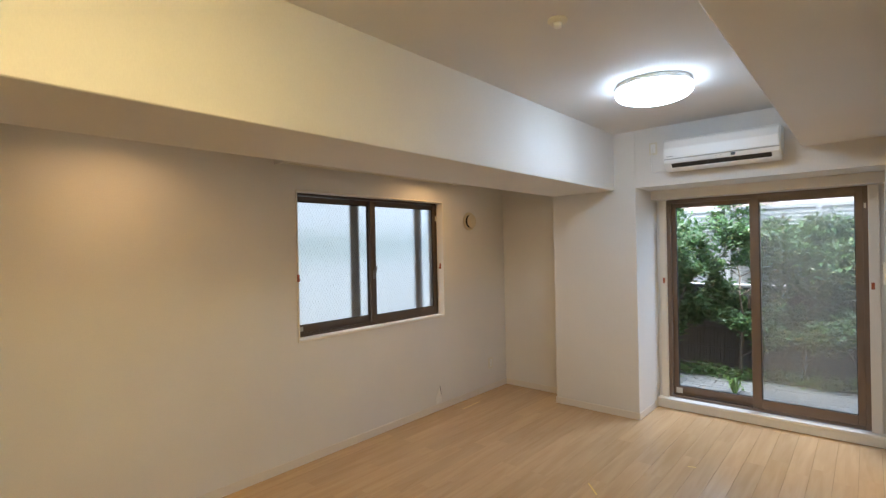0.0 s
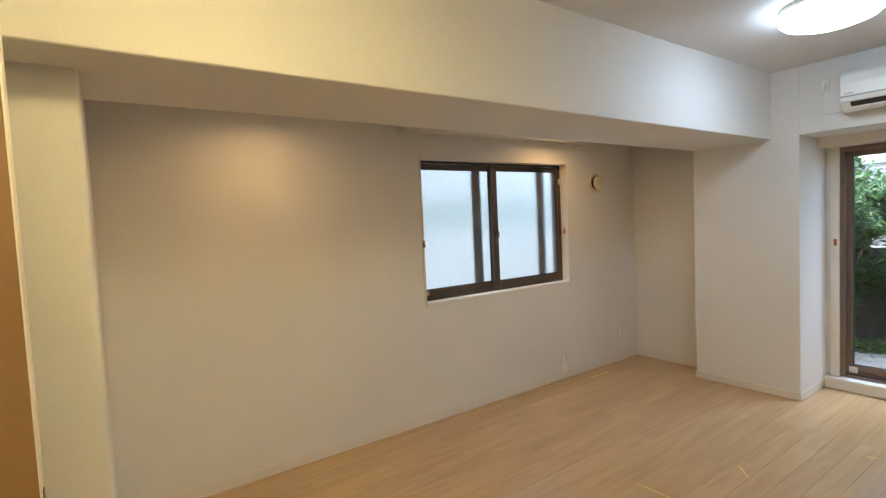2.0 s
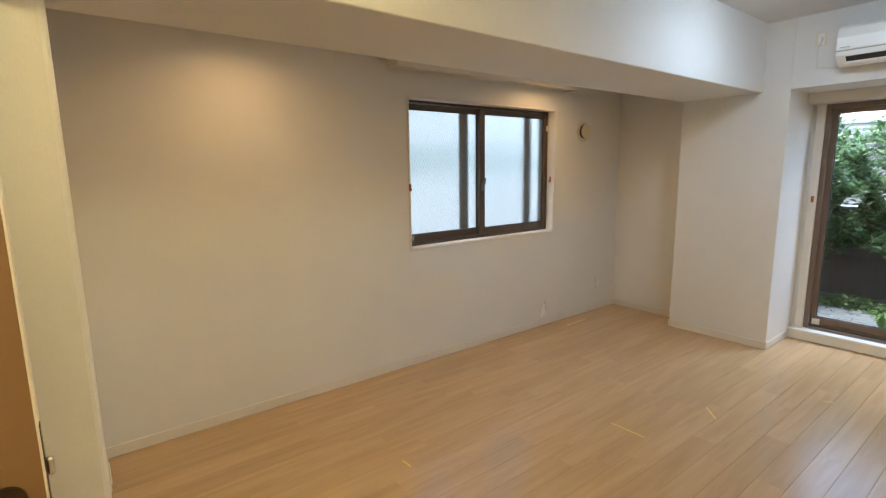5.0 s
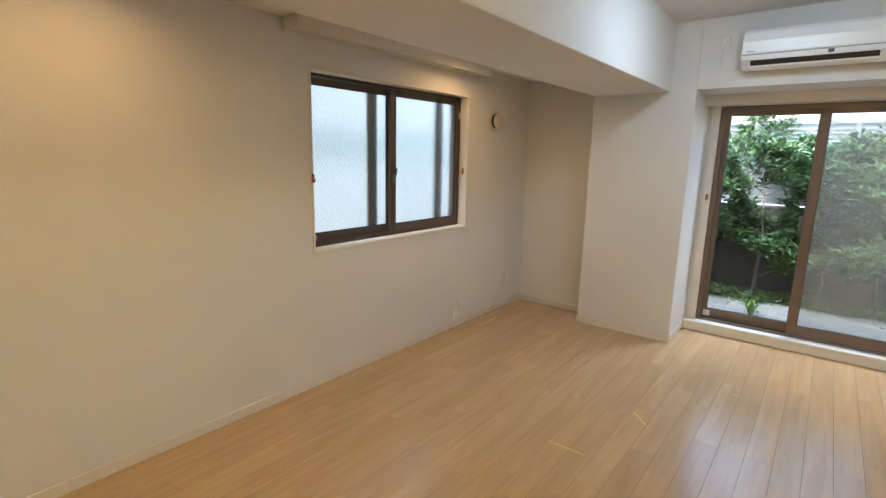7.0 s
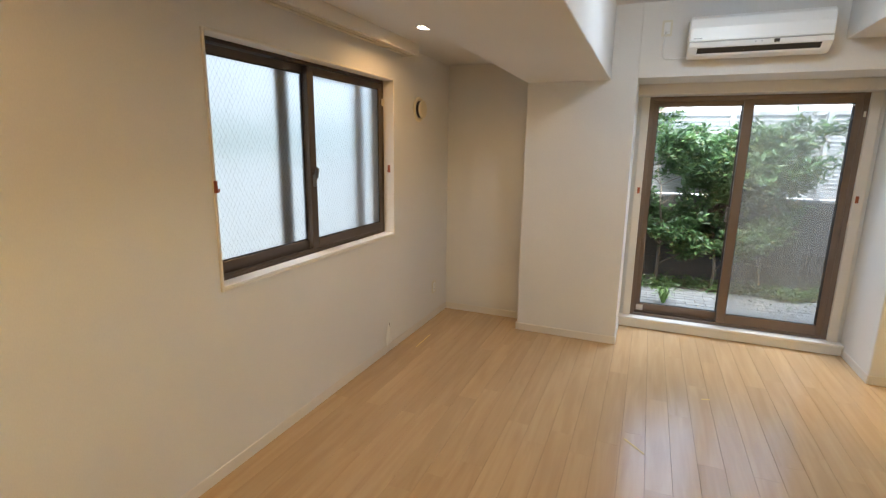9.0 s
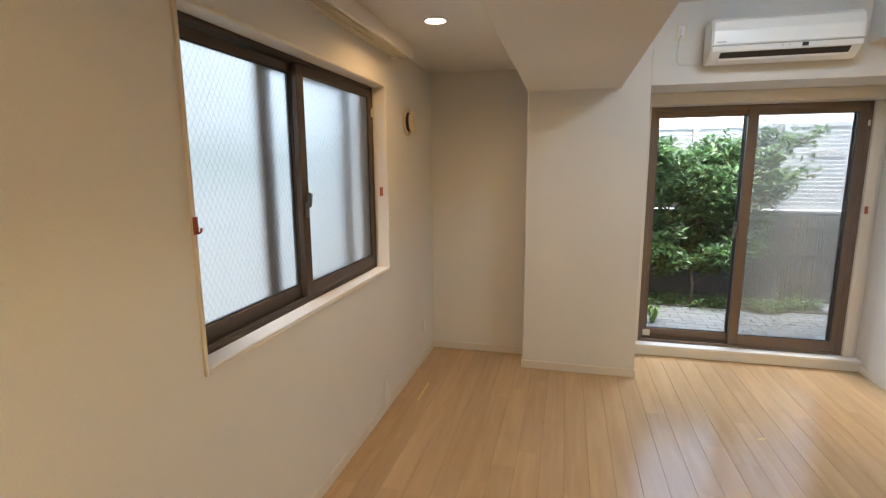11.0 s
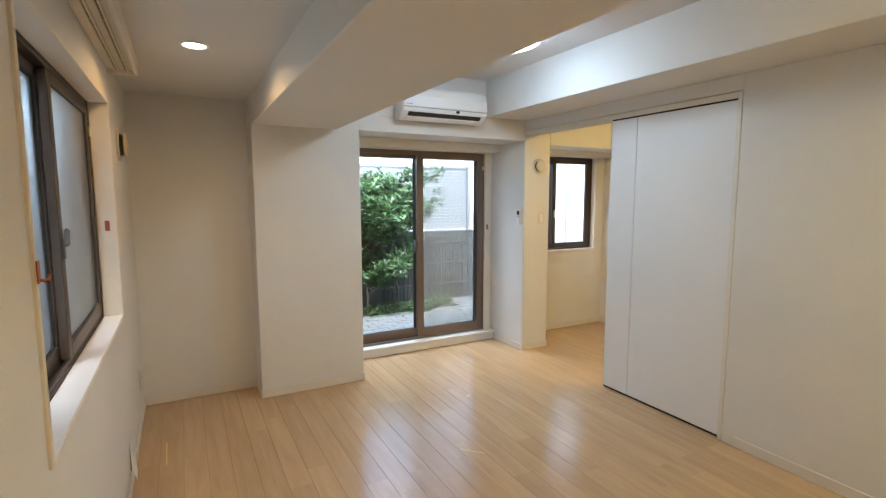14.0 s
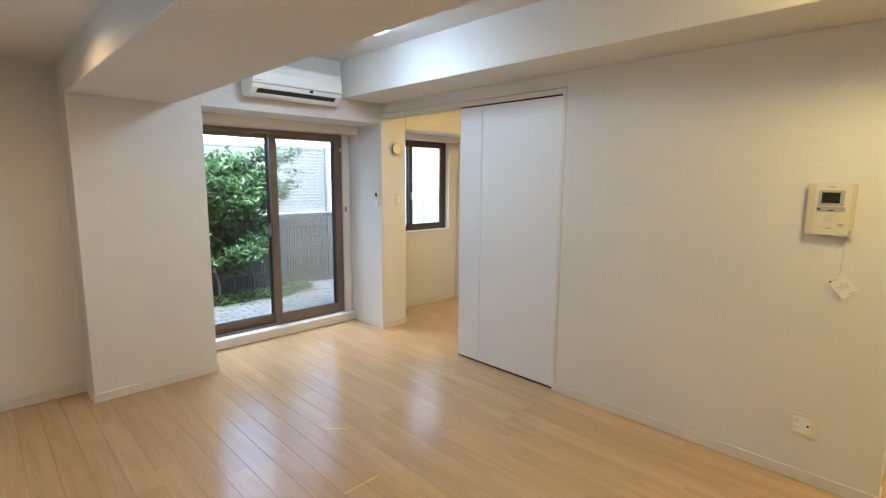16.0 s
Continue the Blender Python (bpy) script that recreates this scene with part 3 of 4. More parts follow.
# ---- bedroom window ----
w2 = thing("window_2", "dark bronze sliding window in the bedroom", "window", kind="structure")
part("trim", ring(R2_X0 - 0.012, R2_X1 + 0.012, ROOM2_Y - 0.007, ROOM2_Y + 0.058, R2_Z0 - 0.02, R2_Z1 + 0.012, 0.02, 'y'), TRIM, w2)
part("sill", boxes((R2_X0, R2_X1, ROOM2_Y - 0.015, ROOM2_Y + 0.058, R2_Z0 - 0.004, R2_Z0 + 0.012), bevel=0.003), SILL, w2, "white sill board")
part("frame", ring(R2_X0, R2_X1, ROOM2_Y + 0.059, ROOM2_Y + 0.148, R2_Z0 - 0.004, R2_Z1, 0.032, 'y'), BRONZE_DARK, w2)
for x0, x1, y in ((3.985, R2_X1 - 0.03, ROOM2_Y + 0.068), (R2_X0 + 0.03, 4.04, ROOM2_Y + 0.104)):
    s2 = part("sash", ring(x0, x1, y, y + 0.026, R2_Z0 + 0.03, R2_Z1 - 0.025, 0.055, 'y'), BRONZE_WIN, w2)
    pane("pane", (x0 + 0.055, x1 - 0.055, y + 0.01, y + 0.014, R2_Z0 + 0.085, R2_Z1 - 0.08), GLASS, s2, "clear glass pane")
part("latch", boxes((3.998, 4.022, ROOM2_Y + 0.045, ROOM2_Y + 0.066, 1.27, 1.35), bevel=0.004), CHROME, w2, "small crescent lock")
structure("curtain_box", boxes((PIL2_X1, ROOM2_X, ROOM2_Y - 0.13, ROOM2_Y - 0.008, 1.945, 2.001), bevel=0.003), TRIM, "cream curtain box above the bedroom window", "trim")

# ---- sliding door of the bedroom ----
structure("door_frame", boxes((EAST - 0.004, EAST2 + 0.004, DOOR_Y0 - 0.03, DOOR_Y0 - 0.004, 0, DOOR_TOP + 0.03), bevel=0.002), TRIM, "cream door jamb of the sliding door", "trim")
structure("door_track", boxes((EAST - 0.004, EAST + 0.012, DOOR_Y0 - 0.004, DOOR_Y1, DOOR_TOP - 0.004, DOOR_TOP + 0.03), (EAST + 0.05, EAST + 0.062, DOOR_Y0, DOOR_Y1, DOOR_TOP - 0.004, DOOR_TOP + 0.03),
                              (EAST + 0.108, EAST2 + 0.004, DOOR_Y0, DOOR_Y1, DOOR_TOP - 0.004, DOOR_TOP + 0.03), (EAST + 0.012, EAST + 0.108, DOOR_Y0, DOOR_Y1, DOOR_TOP + 0.02, DOOR_TOP + 0.034)), TRIM,
          "cream double track above the sliding door", "trim")
for dx, y0, y1, lab in ((0.013, 2.465, 3.413, "white sheet-faced sliding door leaf, pushed half open"), (0.064, 2.48, 3.36, "white sliding door leaf stacked behind another")):
    dl = thing("sliding_door", lab, "door", "leaves of the sliding door", kind="structure")
    x = EAST + dx
    part("panel", boxes((x, x + 0.034, y0, 3.178 if dx < 0.05 else y1, 0.018, DOOR_TOP - 0.014), bevel=0.0015), DOOR_WHITE, dl)
    if dx < 0.05:
        part("edge_panel", boxes((x, x + 0.034, 3.1805, y1, 0.018, DOOR_TOP - 0.014), bevel=0.0015), DOOR_WHITE, dl, "white edge board with a fine joint")
        part("finger_pull", boxes((x + 0.006, x + 0.028, y1, y1 + 0.002, 0.92, 1.06)), GREY_PLASTIC, dl, "grey recessed finger pull")
    part("bottom_strip", boxes((x + 0.006, x + 0.028, y0, y1, 0.002, 0.0178)), GASKET_AND_GAP, dl, "dark strip in the gap under the leaf")
    # black strip puts the shade of the slot above the leaf into colour
    part("top_gap_shade", boxes((x + 0.004, x + 0.030, y0, y1, DOOR_TOP - 0.0138, DOOR_TOP + 0.014)), GASKET_AND_GAP, dl, "dark strip standing in for shade in the gap above the leaf")

# ---- hallway door leaf, standing open ----
hd = thing("hallway_door", "brown wood-grain hallway door standing open, lever handle", "door", kind="structure")
LX, LE = 2.0, 0.034
part("leaf", boxes((LX - 0.038, LX, SOUTH + 0.02, LE - 0.003, 0.008, 2.03), bevel=0.001), BROWN_DOOR, hd)
part("edge_strip", boxes((LX - 0.038, LX + 0.0005, LE - 0.003, LE, 0.008, 2.03)), TRIM, hd, "cream edge band")
part("latch_plate", boxes((LX - 0.027, LX - 0.011, LE, LE + 0.0015, 0.90, 1.09)), DARK_METAL, hd, "steel latch plate")
part("latch_bolt", boxes((LX - 0.025, LX - 0.013, LE + 0.0015, LE + 0.012, 1.00, 1.03), bevel=0.003), CHROME, hd)
part("handle_rose", cyl(bmesh.new(), (LX, -0.016, 0.985), (1, 0, 0), 0.026, 0.010, bevel=0.002), DARK_METAL, hd, "round dark bronze handle rose")
part("handle_lever", tube([(LX + 0.008, -0.016, 0.985), (LX + 0.035, -0.016, 0.985), (LX + 0.048, -0.024, 0.985), (LX + 0.052, -0.048, 0.985), (LX + 0.052, -0.138, 0.983)], 0.009, 12), DARK_METAL, hd, "dark bronze lever handle")

# ---- ceiling lamp ----
cl = thing("ceiling_lamp", "round white flush ceiling lamp, switched on", "lamp", at=(2.11, 3.26, CEIL))
part("base", lathe([(0, 0), (0.215, 0), (0.221, -0.030), (0, -0.030)]), PLASTIC, cl, "white lamp base")
part("diffuser", lathe([(0.2212, -0.031), (0.222, -0.036), (0.222, -0.050), (0.219, -0.066), (0.198, -0.086), (0.155, -0.101), (0.09, -0.108), (0, -0.111)], 64), LAMP_GLOW, cl, "glowing white acrylic diffuser")

# ---- smoke detector ----
sd = thing("smoke_detector", "small round cream smoke detector on the ceiling", "detector", at=(2.087, 2.08, CEIL))
part("base", lathe([(0, 0), (0.042, 0), (0.042, -0.009), (0.037, -0.014), (0, -0.016)]), IVORY, sd)
part("sensor", lathe([(0, -0.014), (0.018, -0.015), (0.017, -0.032), (0.011, -0.037), (0, -0.037)]), PLASTIC, sd, "white sensor head")


# ---- downlights ----
def downlight(x, y, z, power, spread, color=WARM):
    d = thing("downlight", "round recessed warm-white ceiling downlight, switched on", "lamp", "recessed downlights", at=(x, y, z))
    part("rim", lathe([(0.050, -0.0005), (0.062, -0.0005), (0.062, -0.005), (0.055, -0.007), (0.050, -0.004), (0.050, -0.0005)], 40), PLASTIC, d, "white rim")
    part("diffuser", lathe([(0.050, -0.001), (0.035, -0.004), (0, -0.0045)], 40), DOWN_GLOW, d, "glowing diffuser")
    data = bpy.data.lights.new("downlight_lamp", 'AREA')
    data.shape, data.size, data.energy, data.color = 'DISK', 0.095, power, color
    data.spread = radians(spread)
    lamp = new("downlight_lamp", data)
    lamp.parent = d
    lamp.location = (0, 0, -0.009)
    return d


downlight(0.397, 3.364, NOOK_CEIL, DOWN_POWER * 0.30, 160)
downlight(0.43, 0.92, NOOK_CEIL, DOWN_POWER * 0.22, 158)


def warm_lamp(at, power, label, color=WARM_DEEP):
    w = thing("ceiling_lamp", label, "lamp", at=at)
    part("base", lathe([(0, 0), (0.17, 0), (0.17, -0.02), (0, -0.02)]), PLASTIC, w)
    part("diffuser", lathe([(0.165, -0.016), (0.19, -0.03), (0.185, -0.055), (0.12, -0.085), (0, -0.095)], 48), glowing("warm_diffuser", color, power), w, "glowing warm diffuser")


warm_lamp((3.95, 3.0, 2.42), ROOM2_POWER, "round warm ceiling lamp of the bedroom, switched on", WARM_BEDROOM)
warm_lamp((2.36, 0.40, CEIL), KITCHEN_POWER, "round warm ceiling lamp near the kitchen, switched on")
warm_lamp((3.95, 0.0, 2.30), KITCHEN_POWER * 0.7, "round warm ceiling lamp of the kitchen, switched on")

# ---- curtain rail above the west window ----
cr = thing("curtain_rail", "cream boxed double curtain rail under the ceiling", "curtain rail")
RY0, RY1 = 1.922, 3.815
RAIL_Z = 2.145
part("front_board", boxes((0.122, 0.140, RY0, RY1, RAIL_Z, NOOK_CEIL), bevel=0.002), TRIM, cr, "cream front board")
part("end_board", boxes((0.001, 0.122, RY0, RY0 + 0.014, RAIL_Z, NOOK_CEIL)), TRIM, cr)
part("end_board", boxes((0.001, 0.122, RY1 - 0.014, RY1, RAIL_Z, NOOK_CEIL)), TRIM, cr)
part("top_board", boxes((0.001, 0.122, RY0 + 0.014, RY1 - 0.014, RAIL_Z + 0.022, NOOK_CEIL)), TRIM, cr)
for x in (0.045, 0.088):
    tr = part("track", boxes((x - 0.011, x - 0.004, RY0 + 0.02, RY1 - 0.02, RAIL_Z + 0.006, RAIL_Z + 0.0215), (x + 0.004, x + 0.011, RY0 + 0.02, RY1 - 0.02, RAIL_Z + 0.006, RAIL_Z + 0.0215)), IVORY, cr, "ivory metal track")
    part("slot", boxes((x - 0.0038, x + 0.0038, RY0 + 0.02, RY1 - 0.02, RAIL_Z + 0.016, RAIL_Z + 0.0213)), BLACK, cr, "dark slot of the track")
    for y in (2.35, 2.95, 3.55, 3.78):
        part("screw", cyl(bmesh.new(), (x, y, RAIL_Z + 0.0155), (0, 0, -1), 0.004, 0.004, 8), CHROME, tr)


# ---- round wall vents ----
def wall_vent(at, turn, mat, label):
    v = thing("wall_vent", label, "vent", "round wall vents", at=at)
    v.rotation_euler = turn
    part("flange", lathe([(0, 0), (0.092, 0), (0.092, 0.008), (0.082, 0.014), (0.066, 0.010), (0.064, 0.002), (0, 0.002)], 48), mat, v)
    # solid black plug takes the place of the shaded gap under the dome
    part("shadow_gap", lathe([(0, 0.0022), (0.062, 0.0022), (0.064, 0.012), (0.056, 0.030), (0, 0.030)], 40), BLACK, v, "black plug standing in for shade behind the cover")
    part("cover", lathe([(0, 0.030), (0.064, 0.030), (0.068, 0.035), (0.065, 0.043), (0.045, 0.048), (0, 0.049)], 48), mat, v, "round domed cover")
    return v


wall_vent((0.001, 4.095, 1.807), (0, radians(90), 0), BEIGE, "round beige wall vent with domed cover")
wall_vent((3.357, BACK - 0.001, 1.796), (radians(90), 0, 0), IVORY, "round ivory wall vent on the pier").scale = (0.8, 0.8, 0.8)


# ---- tieback hooks ----
def hook(at, turn):
    h = thing("curtain_hook", "small orange-brown plastic curtain tieback hook", "hook", "curtain tieback hooks", at=at)
    h.rotation_euler = turn
    part("plate", boxes((0, 0.004, -0.010, 0.010, -0.026, 0.026), bevel=0.0015), ORANGE, h)
    part("prong", tube([(0.003, 0, -0.018), (0.013, 0, -0.021), (0.019, 0, -0.017), (0.021, 0, -0.006)], 0.0036, 8), ORANGE, h)


hook((0.010, WIN_Y0 - 0.008, 1.345), (0, 0, 0))
hook((-0.030, WIN_Y1 - 0.001, 1.365), (0, 0, radians(-90)))
hook((SX1 + 0.018, SY - 0.029, 1.19), (0, 0, radians(-90)))
hook((SX0 - 0.020, SY - 0.029, 1.19), (0, 0, radians(-90)))
hook((R2_X1 - 0.001, ROOM2_Y + 0.03, 1.45), (0, 0, radians(180)))


# ---- sockets and switches ----
def socket(at, turn, w, h, rows, cols, label):
    s = thing("wall_socket", label, "socket", "wall sockets", at=at)
    s.rotation_euler = turn
    part("plate", boxes((0, 0.008, -w / 2, w / 2, -h / 2, h / 2), bevel=0.003, segments=2), IVORY, s)
    part("insert", boxes((0.008, 0.0105, -w * 0.3, w * 0.3, -h * 0.36, h * 0.36), bevel=0.001), PLASTIC, s, "white insert")
    if cols == 2:
        part("jack", cyl(bmesh.new(), (0.0104, 0.024, 0), (1, 0, 0), 0.0055, 0.003, 16), BLACK, s, "dark round jack")
    for r in range(rows):
        for c in range(1):
            y = -0.024 if cols == 2 else 0.0
            z = (r - (rows - 1) / 2) * h * 0.34
            for k in (-0.006, 0.006):
                part("slot", boxes((0.0102, 0.0109, y + k - 0.001, y + k + 0.001, z - 0.005, z + 0.005)), BLACK, s, "dark slot")
    return s


socket((0.0005, 4.417, 0.291), (0, 0, 0), 0.075, 0.115, 2, 1, "ivory double wall socket above the baseboard")
socket((EAST - 0.0005, 0.992, 0.301), (0, 0, radians(180)), 0.122, 0.115, 2, 2, "ivory wide wall socket with television outlet")
socket((1.725, BACK - 0.0005, 2.345), (0, 0, radians(-90)), 0.066, 0.105, 1, 1, "white wall socket beside the air conditioner")
sw = thing("light_switch", "ivory rocker light switch on the pier", "switch", at=(3.394, BACK - 0.0005, 1.301))
part("plate", boxes((-0.036, 0.036, -0.008, 0, -0.06, 0.06), bevel=0.003, segments=2), IVORY, sw)
part("rocker", boxes((-0.018, 0.018, -0.012, -0.008, -0.036, 0.036), bevel=0.002), PLASTIC, sw, "white rocker")
sw2 = thing("light_switch", "flat ivory plate low on the stub wall", "switch", at=(0.80, STUB_Y + 0.0005, 0.34))
part("plate", boxes((-0.036, 0.036, 0, 0.008, -0.06, 0.06), bevel=0.003, segments=2), IVORY, sw2)
part("rocker", boxes((-0.018, 0.018, 0.008, 0.011, -0.036, 0.036), bevel=0.002), PLASTIC, sw2)

# ---- air conditioner ----
ac = thing("air_conditioner", "white wall-mounted split air conditioner above the balcony door", "air conditioner", at=(0, BACK, 0))
AX0, AX1, AZ0, AZ1 = 1.860, 2.640, 2.118, 2.372
prof = [(0.0, AZ0 + 0.012), (-0.10, AZ0), (-0.135, AZ0 + 0.022), (-0.182, AZ0 + 0.062), (-0.192, AZ0 + 0.10), (-0.190, AZ1 - 0.075), (-0.172, AZ1 - 0.020), (-0.150, AZ1), (0.0, AZ1)]


def extrude_x(profile, x0, x1, bevel=0.0):
    bm = bmesh.new()
    a = [bm.verts.new((x0, y, z)) for y, z in profile]
    b = [bm.verts.new((x1, y, z)) for y, z in profile]
    k = len(profile)
    for i in range(k):
        bm.faces.new((a[i], a[(i + 1) % k], b[(i + 1) % k], b[i]))
    bm.faces.new(a[::-1])
    bm.faces.new(b)
    bmesh.ops.recalc_face_normals(bm, faces=bm.faces)
    if bevel:
        bmesh.ops.bevel(bm, geom=[e for e in bm.edges if len(e.link_faces) == 2 and e.calc_face_angle(0) > 0.9], offset=bevel, segments=3, affect='EDGES')
    return bm


part("body", extrude_x(prof, AX0, AX1, 0.008), PLASTIC, ac)
part("front_panel", extrude_x([(-0.190, AZ0 + 0.095), (-0.197, AZ0 + 0.098), (-0.198, AZ1 - 0.080), (-0.180, AZ1 - 0.022), (-0.174, AZ1 - 0.022)], AX0 + 0.010, AX1 - 0.010), PLASTIC, ac, "glossy white front panel")
part("panel_gap", boxes((AX0 + 0.006, AX1 - 0.006, -0.1935, -0.188, AZ0 + 0.088, AZ0 + 0.0945)), GREY_PLASTIC, ac, "grey seam under the panel")
outlet = part("outlet", extrude_x([(-0.105, AZ0 + 0.004), (-0.139, AZ0 + 0.024), (-0.176, AZ0 + 0.055), (-0.170, AZ0 + 0.060), (-0.10, AZ0 + 0.012)], AX0 + 0.055, AX1 - 0.055), BLACK, ac, "dark air outlet slot")
for k in range(9):
    x = AX0 + 0.10 + k * 0.073
    part("vane", extrude_x([(-0.118, AZ0 + 0.010), (-0.140, AZ0 + 0.0235), (-0.165, AZ0 + 0.045), (-0.160, AZ0 + 0.050)], x, x + 0.003), BLACK, outlet)
part("flap", extrude_x([(-0.108, AZ0 + 0.000), (-0.138, AZ0 + 0.016), (-0.146, AZ0 + 0.026), (-0.142, AZ0 + 0.028), (-0.134, AZ0 + 0.021), (-0.106, AZ0 + 0.005)], AX0 + 0.05, AX1 - 0.05), PLASTIC, ac, "white louvre flap")
part("receiver", boxes((2.334, 2.364, -0.1945, -0.190, AZ0 + 0.066, AZ0 + 0.086), bevel=0.001), BLACK, ac, "black receiver window")
part("indicator", boxes((2.234, 2.240, -0.1925, -0.1885, AZ0 + 0.074, AZ0 + 0.080)), GREY_PLASTIC, ac)
part("indicator", boxes((2.267, 2.273, -0.1925, -0.1885, AZ0 + 0.074, AZ0 + 0.080)), GREY_PLASTIC, ac)
part("maker_mark", boxes((1.887, 1.937, -0.1995, -0.197, AZ0 + 0.108, AZ0 + 0.114)), GREY_PLASTIC, ac, "small grey mark bar")
wire_ac = part("power_cord", tube([(1.725, BACK - 0.012, 2.325), (1.713, BACK - 0.012, 2.29), (1.708, BACK - 0.006, 2.21), (1.711, BACK - 0.006, 2.162), (1.730, BACK - 0.006, 2.147), (1.80, BACK - 0.006, 2.146), (1.87, BACK - 0.006, 2.150)], 0.0035, 8), PLASTIC)
wire_ac.parent = ac
wire_ac.location = (0, -BACK, 0)
tagged(wire_ac, "thin white power cord along the wall")
plug = part("power_plug", boxes((1.713, 1.737, BACK - 0.036, BACK - 0.0115, 2.315, 2.355), bevel=0.005, segments=2), PLASTIC)
plug.parent = ac
plug.location = (0, -BACK, 0)
tagged(plug, "white power plug in the high wall socket")

# ---- remote control in its wall holder ----
rc = thing("remote_control", "white air conditioner remote with grey display in holder", "remote control", at=(EAST - 0.001, 4.512, 1.313))
part("holder", boxes((-0.020, 0, -0.030, 0.030, -0.075, -0.010), bevel=0.003), PLASTIC, rc, "white wall holder")
part("body", boxes((-0.024, -0.004, -0.025, 0.025, -0.070, 0.070), bevel=0.004, segments=2), PLASTIC, rc)
part("display", boxes((-0.0248, -0.0238, -0.018, 0.018, 0.018, 0.058)), LCD, rc, "dark grey display")
part("button", boxes((-0.0255, -0.0238, -0.014, -0.002, -0.004, 0.006)), GREY_PLASTIC, rc)
part("button", boxes((-0.0255, -0.0238, 0.002, 0.014, -0.004, 0.006)), GREY_PLASTIC, rc)

# ---- intercom ----
ic = thing("intercom", "ivory video intercom with dark screen on the wall", "intercom", at=(EAST - 0.001, 0.982, 1.383))


def icbox(name, y0, y1, z0, z1, x0, x1, mat, label="", bevel=0.0):
    return part(name, boxes((x0, x1, y0, y1, z0, z1), bevel=bevel, segments=2), mat, ic, label)


icbox("body", -0.090, 0.090, -0.121, 0.121, -0.030, 0, BEIGE, bevel=0.004)
icbox("front_plate", -0.074, 0.058, -0.119, 0.119, -0.033, -0.030, IVORY, "ivory front plate", 0.001)
icbox("screen_bezel", -0.050, 0.046, 0.018, 0.090, -0.0355, -0.033, GREY_PLASTIC, "grey screen bezel", 0.001)
icbox("screen", -0.034, 0.034, 0.030, 0.080, -0.0362, -0.0355, LCD, "dark screen")
icbox("button_row", -0.056, 0.050, -0.008, 0.014, -0.0352, -0.033, GREY_PLASTIC, "grey button strip", 0.001)
icbox("talk_button", -0.014, 0.006, -0.006, 0.000, -0.0358, -0.0352, BLACK)
icbox("lamp_window", 0.036, 0.046, -0.002, 0.006, -0.0358, -0.0352, BLACK)
for i in range(4):
    for j in range(4):
        icbox("speaker_hole", -0.012 + j * 0.009, -0.008 + j * 0.009, -0.056 + i * 0.009, -0.052 + i * 0.009, -0.0335, -0.0329, GREY_PLASTIC)
icbox("button", -0.056, -0.034, -0.074, -0.064, -0.0352, -0.033, GREY_PLASTIC, "grey call button", 0.001)
icbox("mark", -0.012, 0.010, -0.088, -0.085, -0.0334, -0.0329, INK)
icbox("mark", -0.014, 0.014, 0.104, 0.107, -0.0334, -0.0329, INK)
icbox("seam", -0.074, 0.058, -0.0800, -0.0790, -0.0334, -0.0329, GREY_PLASTIC)
icbox("sticker", -0.088, -0.075, -0.112, -0.094, -0.0306, -0.0299, GREY_PLASTIC, "small grey sticker")

# paper tag on a string under the intercom
tag = thing("paper_tag", "white printed paper tag hanging on a string", "tag", at=(EAST - 0.012, 0.902, 1.029))
tag.rotation_euler = (radians(-38), 0, radians(6))
part("card", boxes((-0.0008, 0.0008, -0.037, 0.037, -0.052, 0.052)), PAPER_WHITE, tag)
for z, a, b in ((0.040, 0.000, 0.022), (0.014, -0.006, 0.004), (0.004, -0.026, 0.026), (-0.004, -0.018, 0.018), (-0.012, -0.022, 0.022), (-0.043, -0.030, -0.002)):
    part("print_line", boxes((-0.0014, -0.0007, a, b, z - 0.0012, z + 0.0012)), GREY_PLASTIC, tag, "grey printed line")
part("print_dot", cyl(bmesh.new(), (-0.0007, 0.029, 0.041), (-1, 0, 0), 0.005, 0.0006, 16), RED_INK, tag, "red printed dot")
string = part("string", tube([(EAST - 0.006, 0.917, 1.270), (EAST - 0.005, 0.915, 1.149), (EAST - 0.009, 0.921, 1.081)], 0.0011, 6), PAPER_WHITE)
tagged(string, "thin white string from intercom to paper tag", "string")

# ---- torn wallpaper near the floor ----
TORN = 1.45
tw = thing("torn_wallpaper", "torn flap of white wallpaper with hole behind", "wall damage", at=(0.0005, 3.585, 0.155))
hole = bmesh.new()
hole.faces.new([hole.verts.new(p) for p in ((0.001, 0.000, -0.045), (0.001, 0.014, -0.050), (0.001, 0.016, -0.004), (0.001, 0.008, 0.050), (0.001, 0.004, 0.052))])
hole_ext = bmesh.ops.extrude_face_region(hole, geom=hole.faces[:])
bmesh.ops.translate(hole, verts=[v for v in hole_ext["geom"] if isinstance(v, bmesh.types.BMVert)], vec=(0.0016, 0, 0))
part("hole", hole, GYPSUM, tw, "brown torn board behind, darkened for shade in the hole")
flap = bmesh.new()
fv = [flap.verts.new(p) for p in ((0.002, 0.002, 0.056), (0.010, -0.042, -0.018), (0.024, -0.056, -0.052), (0.022, 0.002, -0.046), (0.018, -0.014, -0.004))]
for tri in ((0, 1, 4), (1, 2, 4), (2, 3, 4), (3, 0, 4)):
    flap.faces.new([fv[i] for i in tri])
fl = part("flap", flap, PAPER_WHITE, tw, "curled white paper flap")
fl.modifiers.new("thickness", 'SOLIDIFY').thickness = 0.0012
tw.scale = (TORN, TORN, TORN)


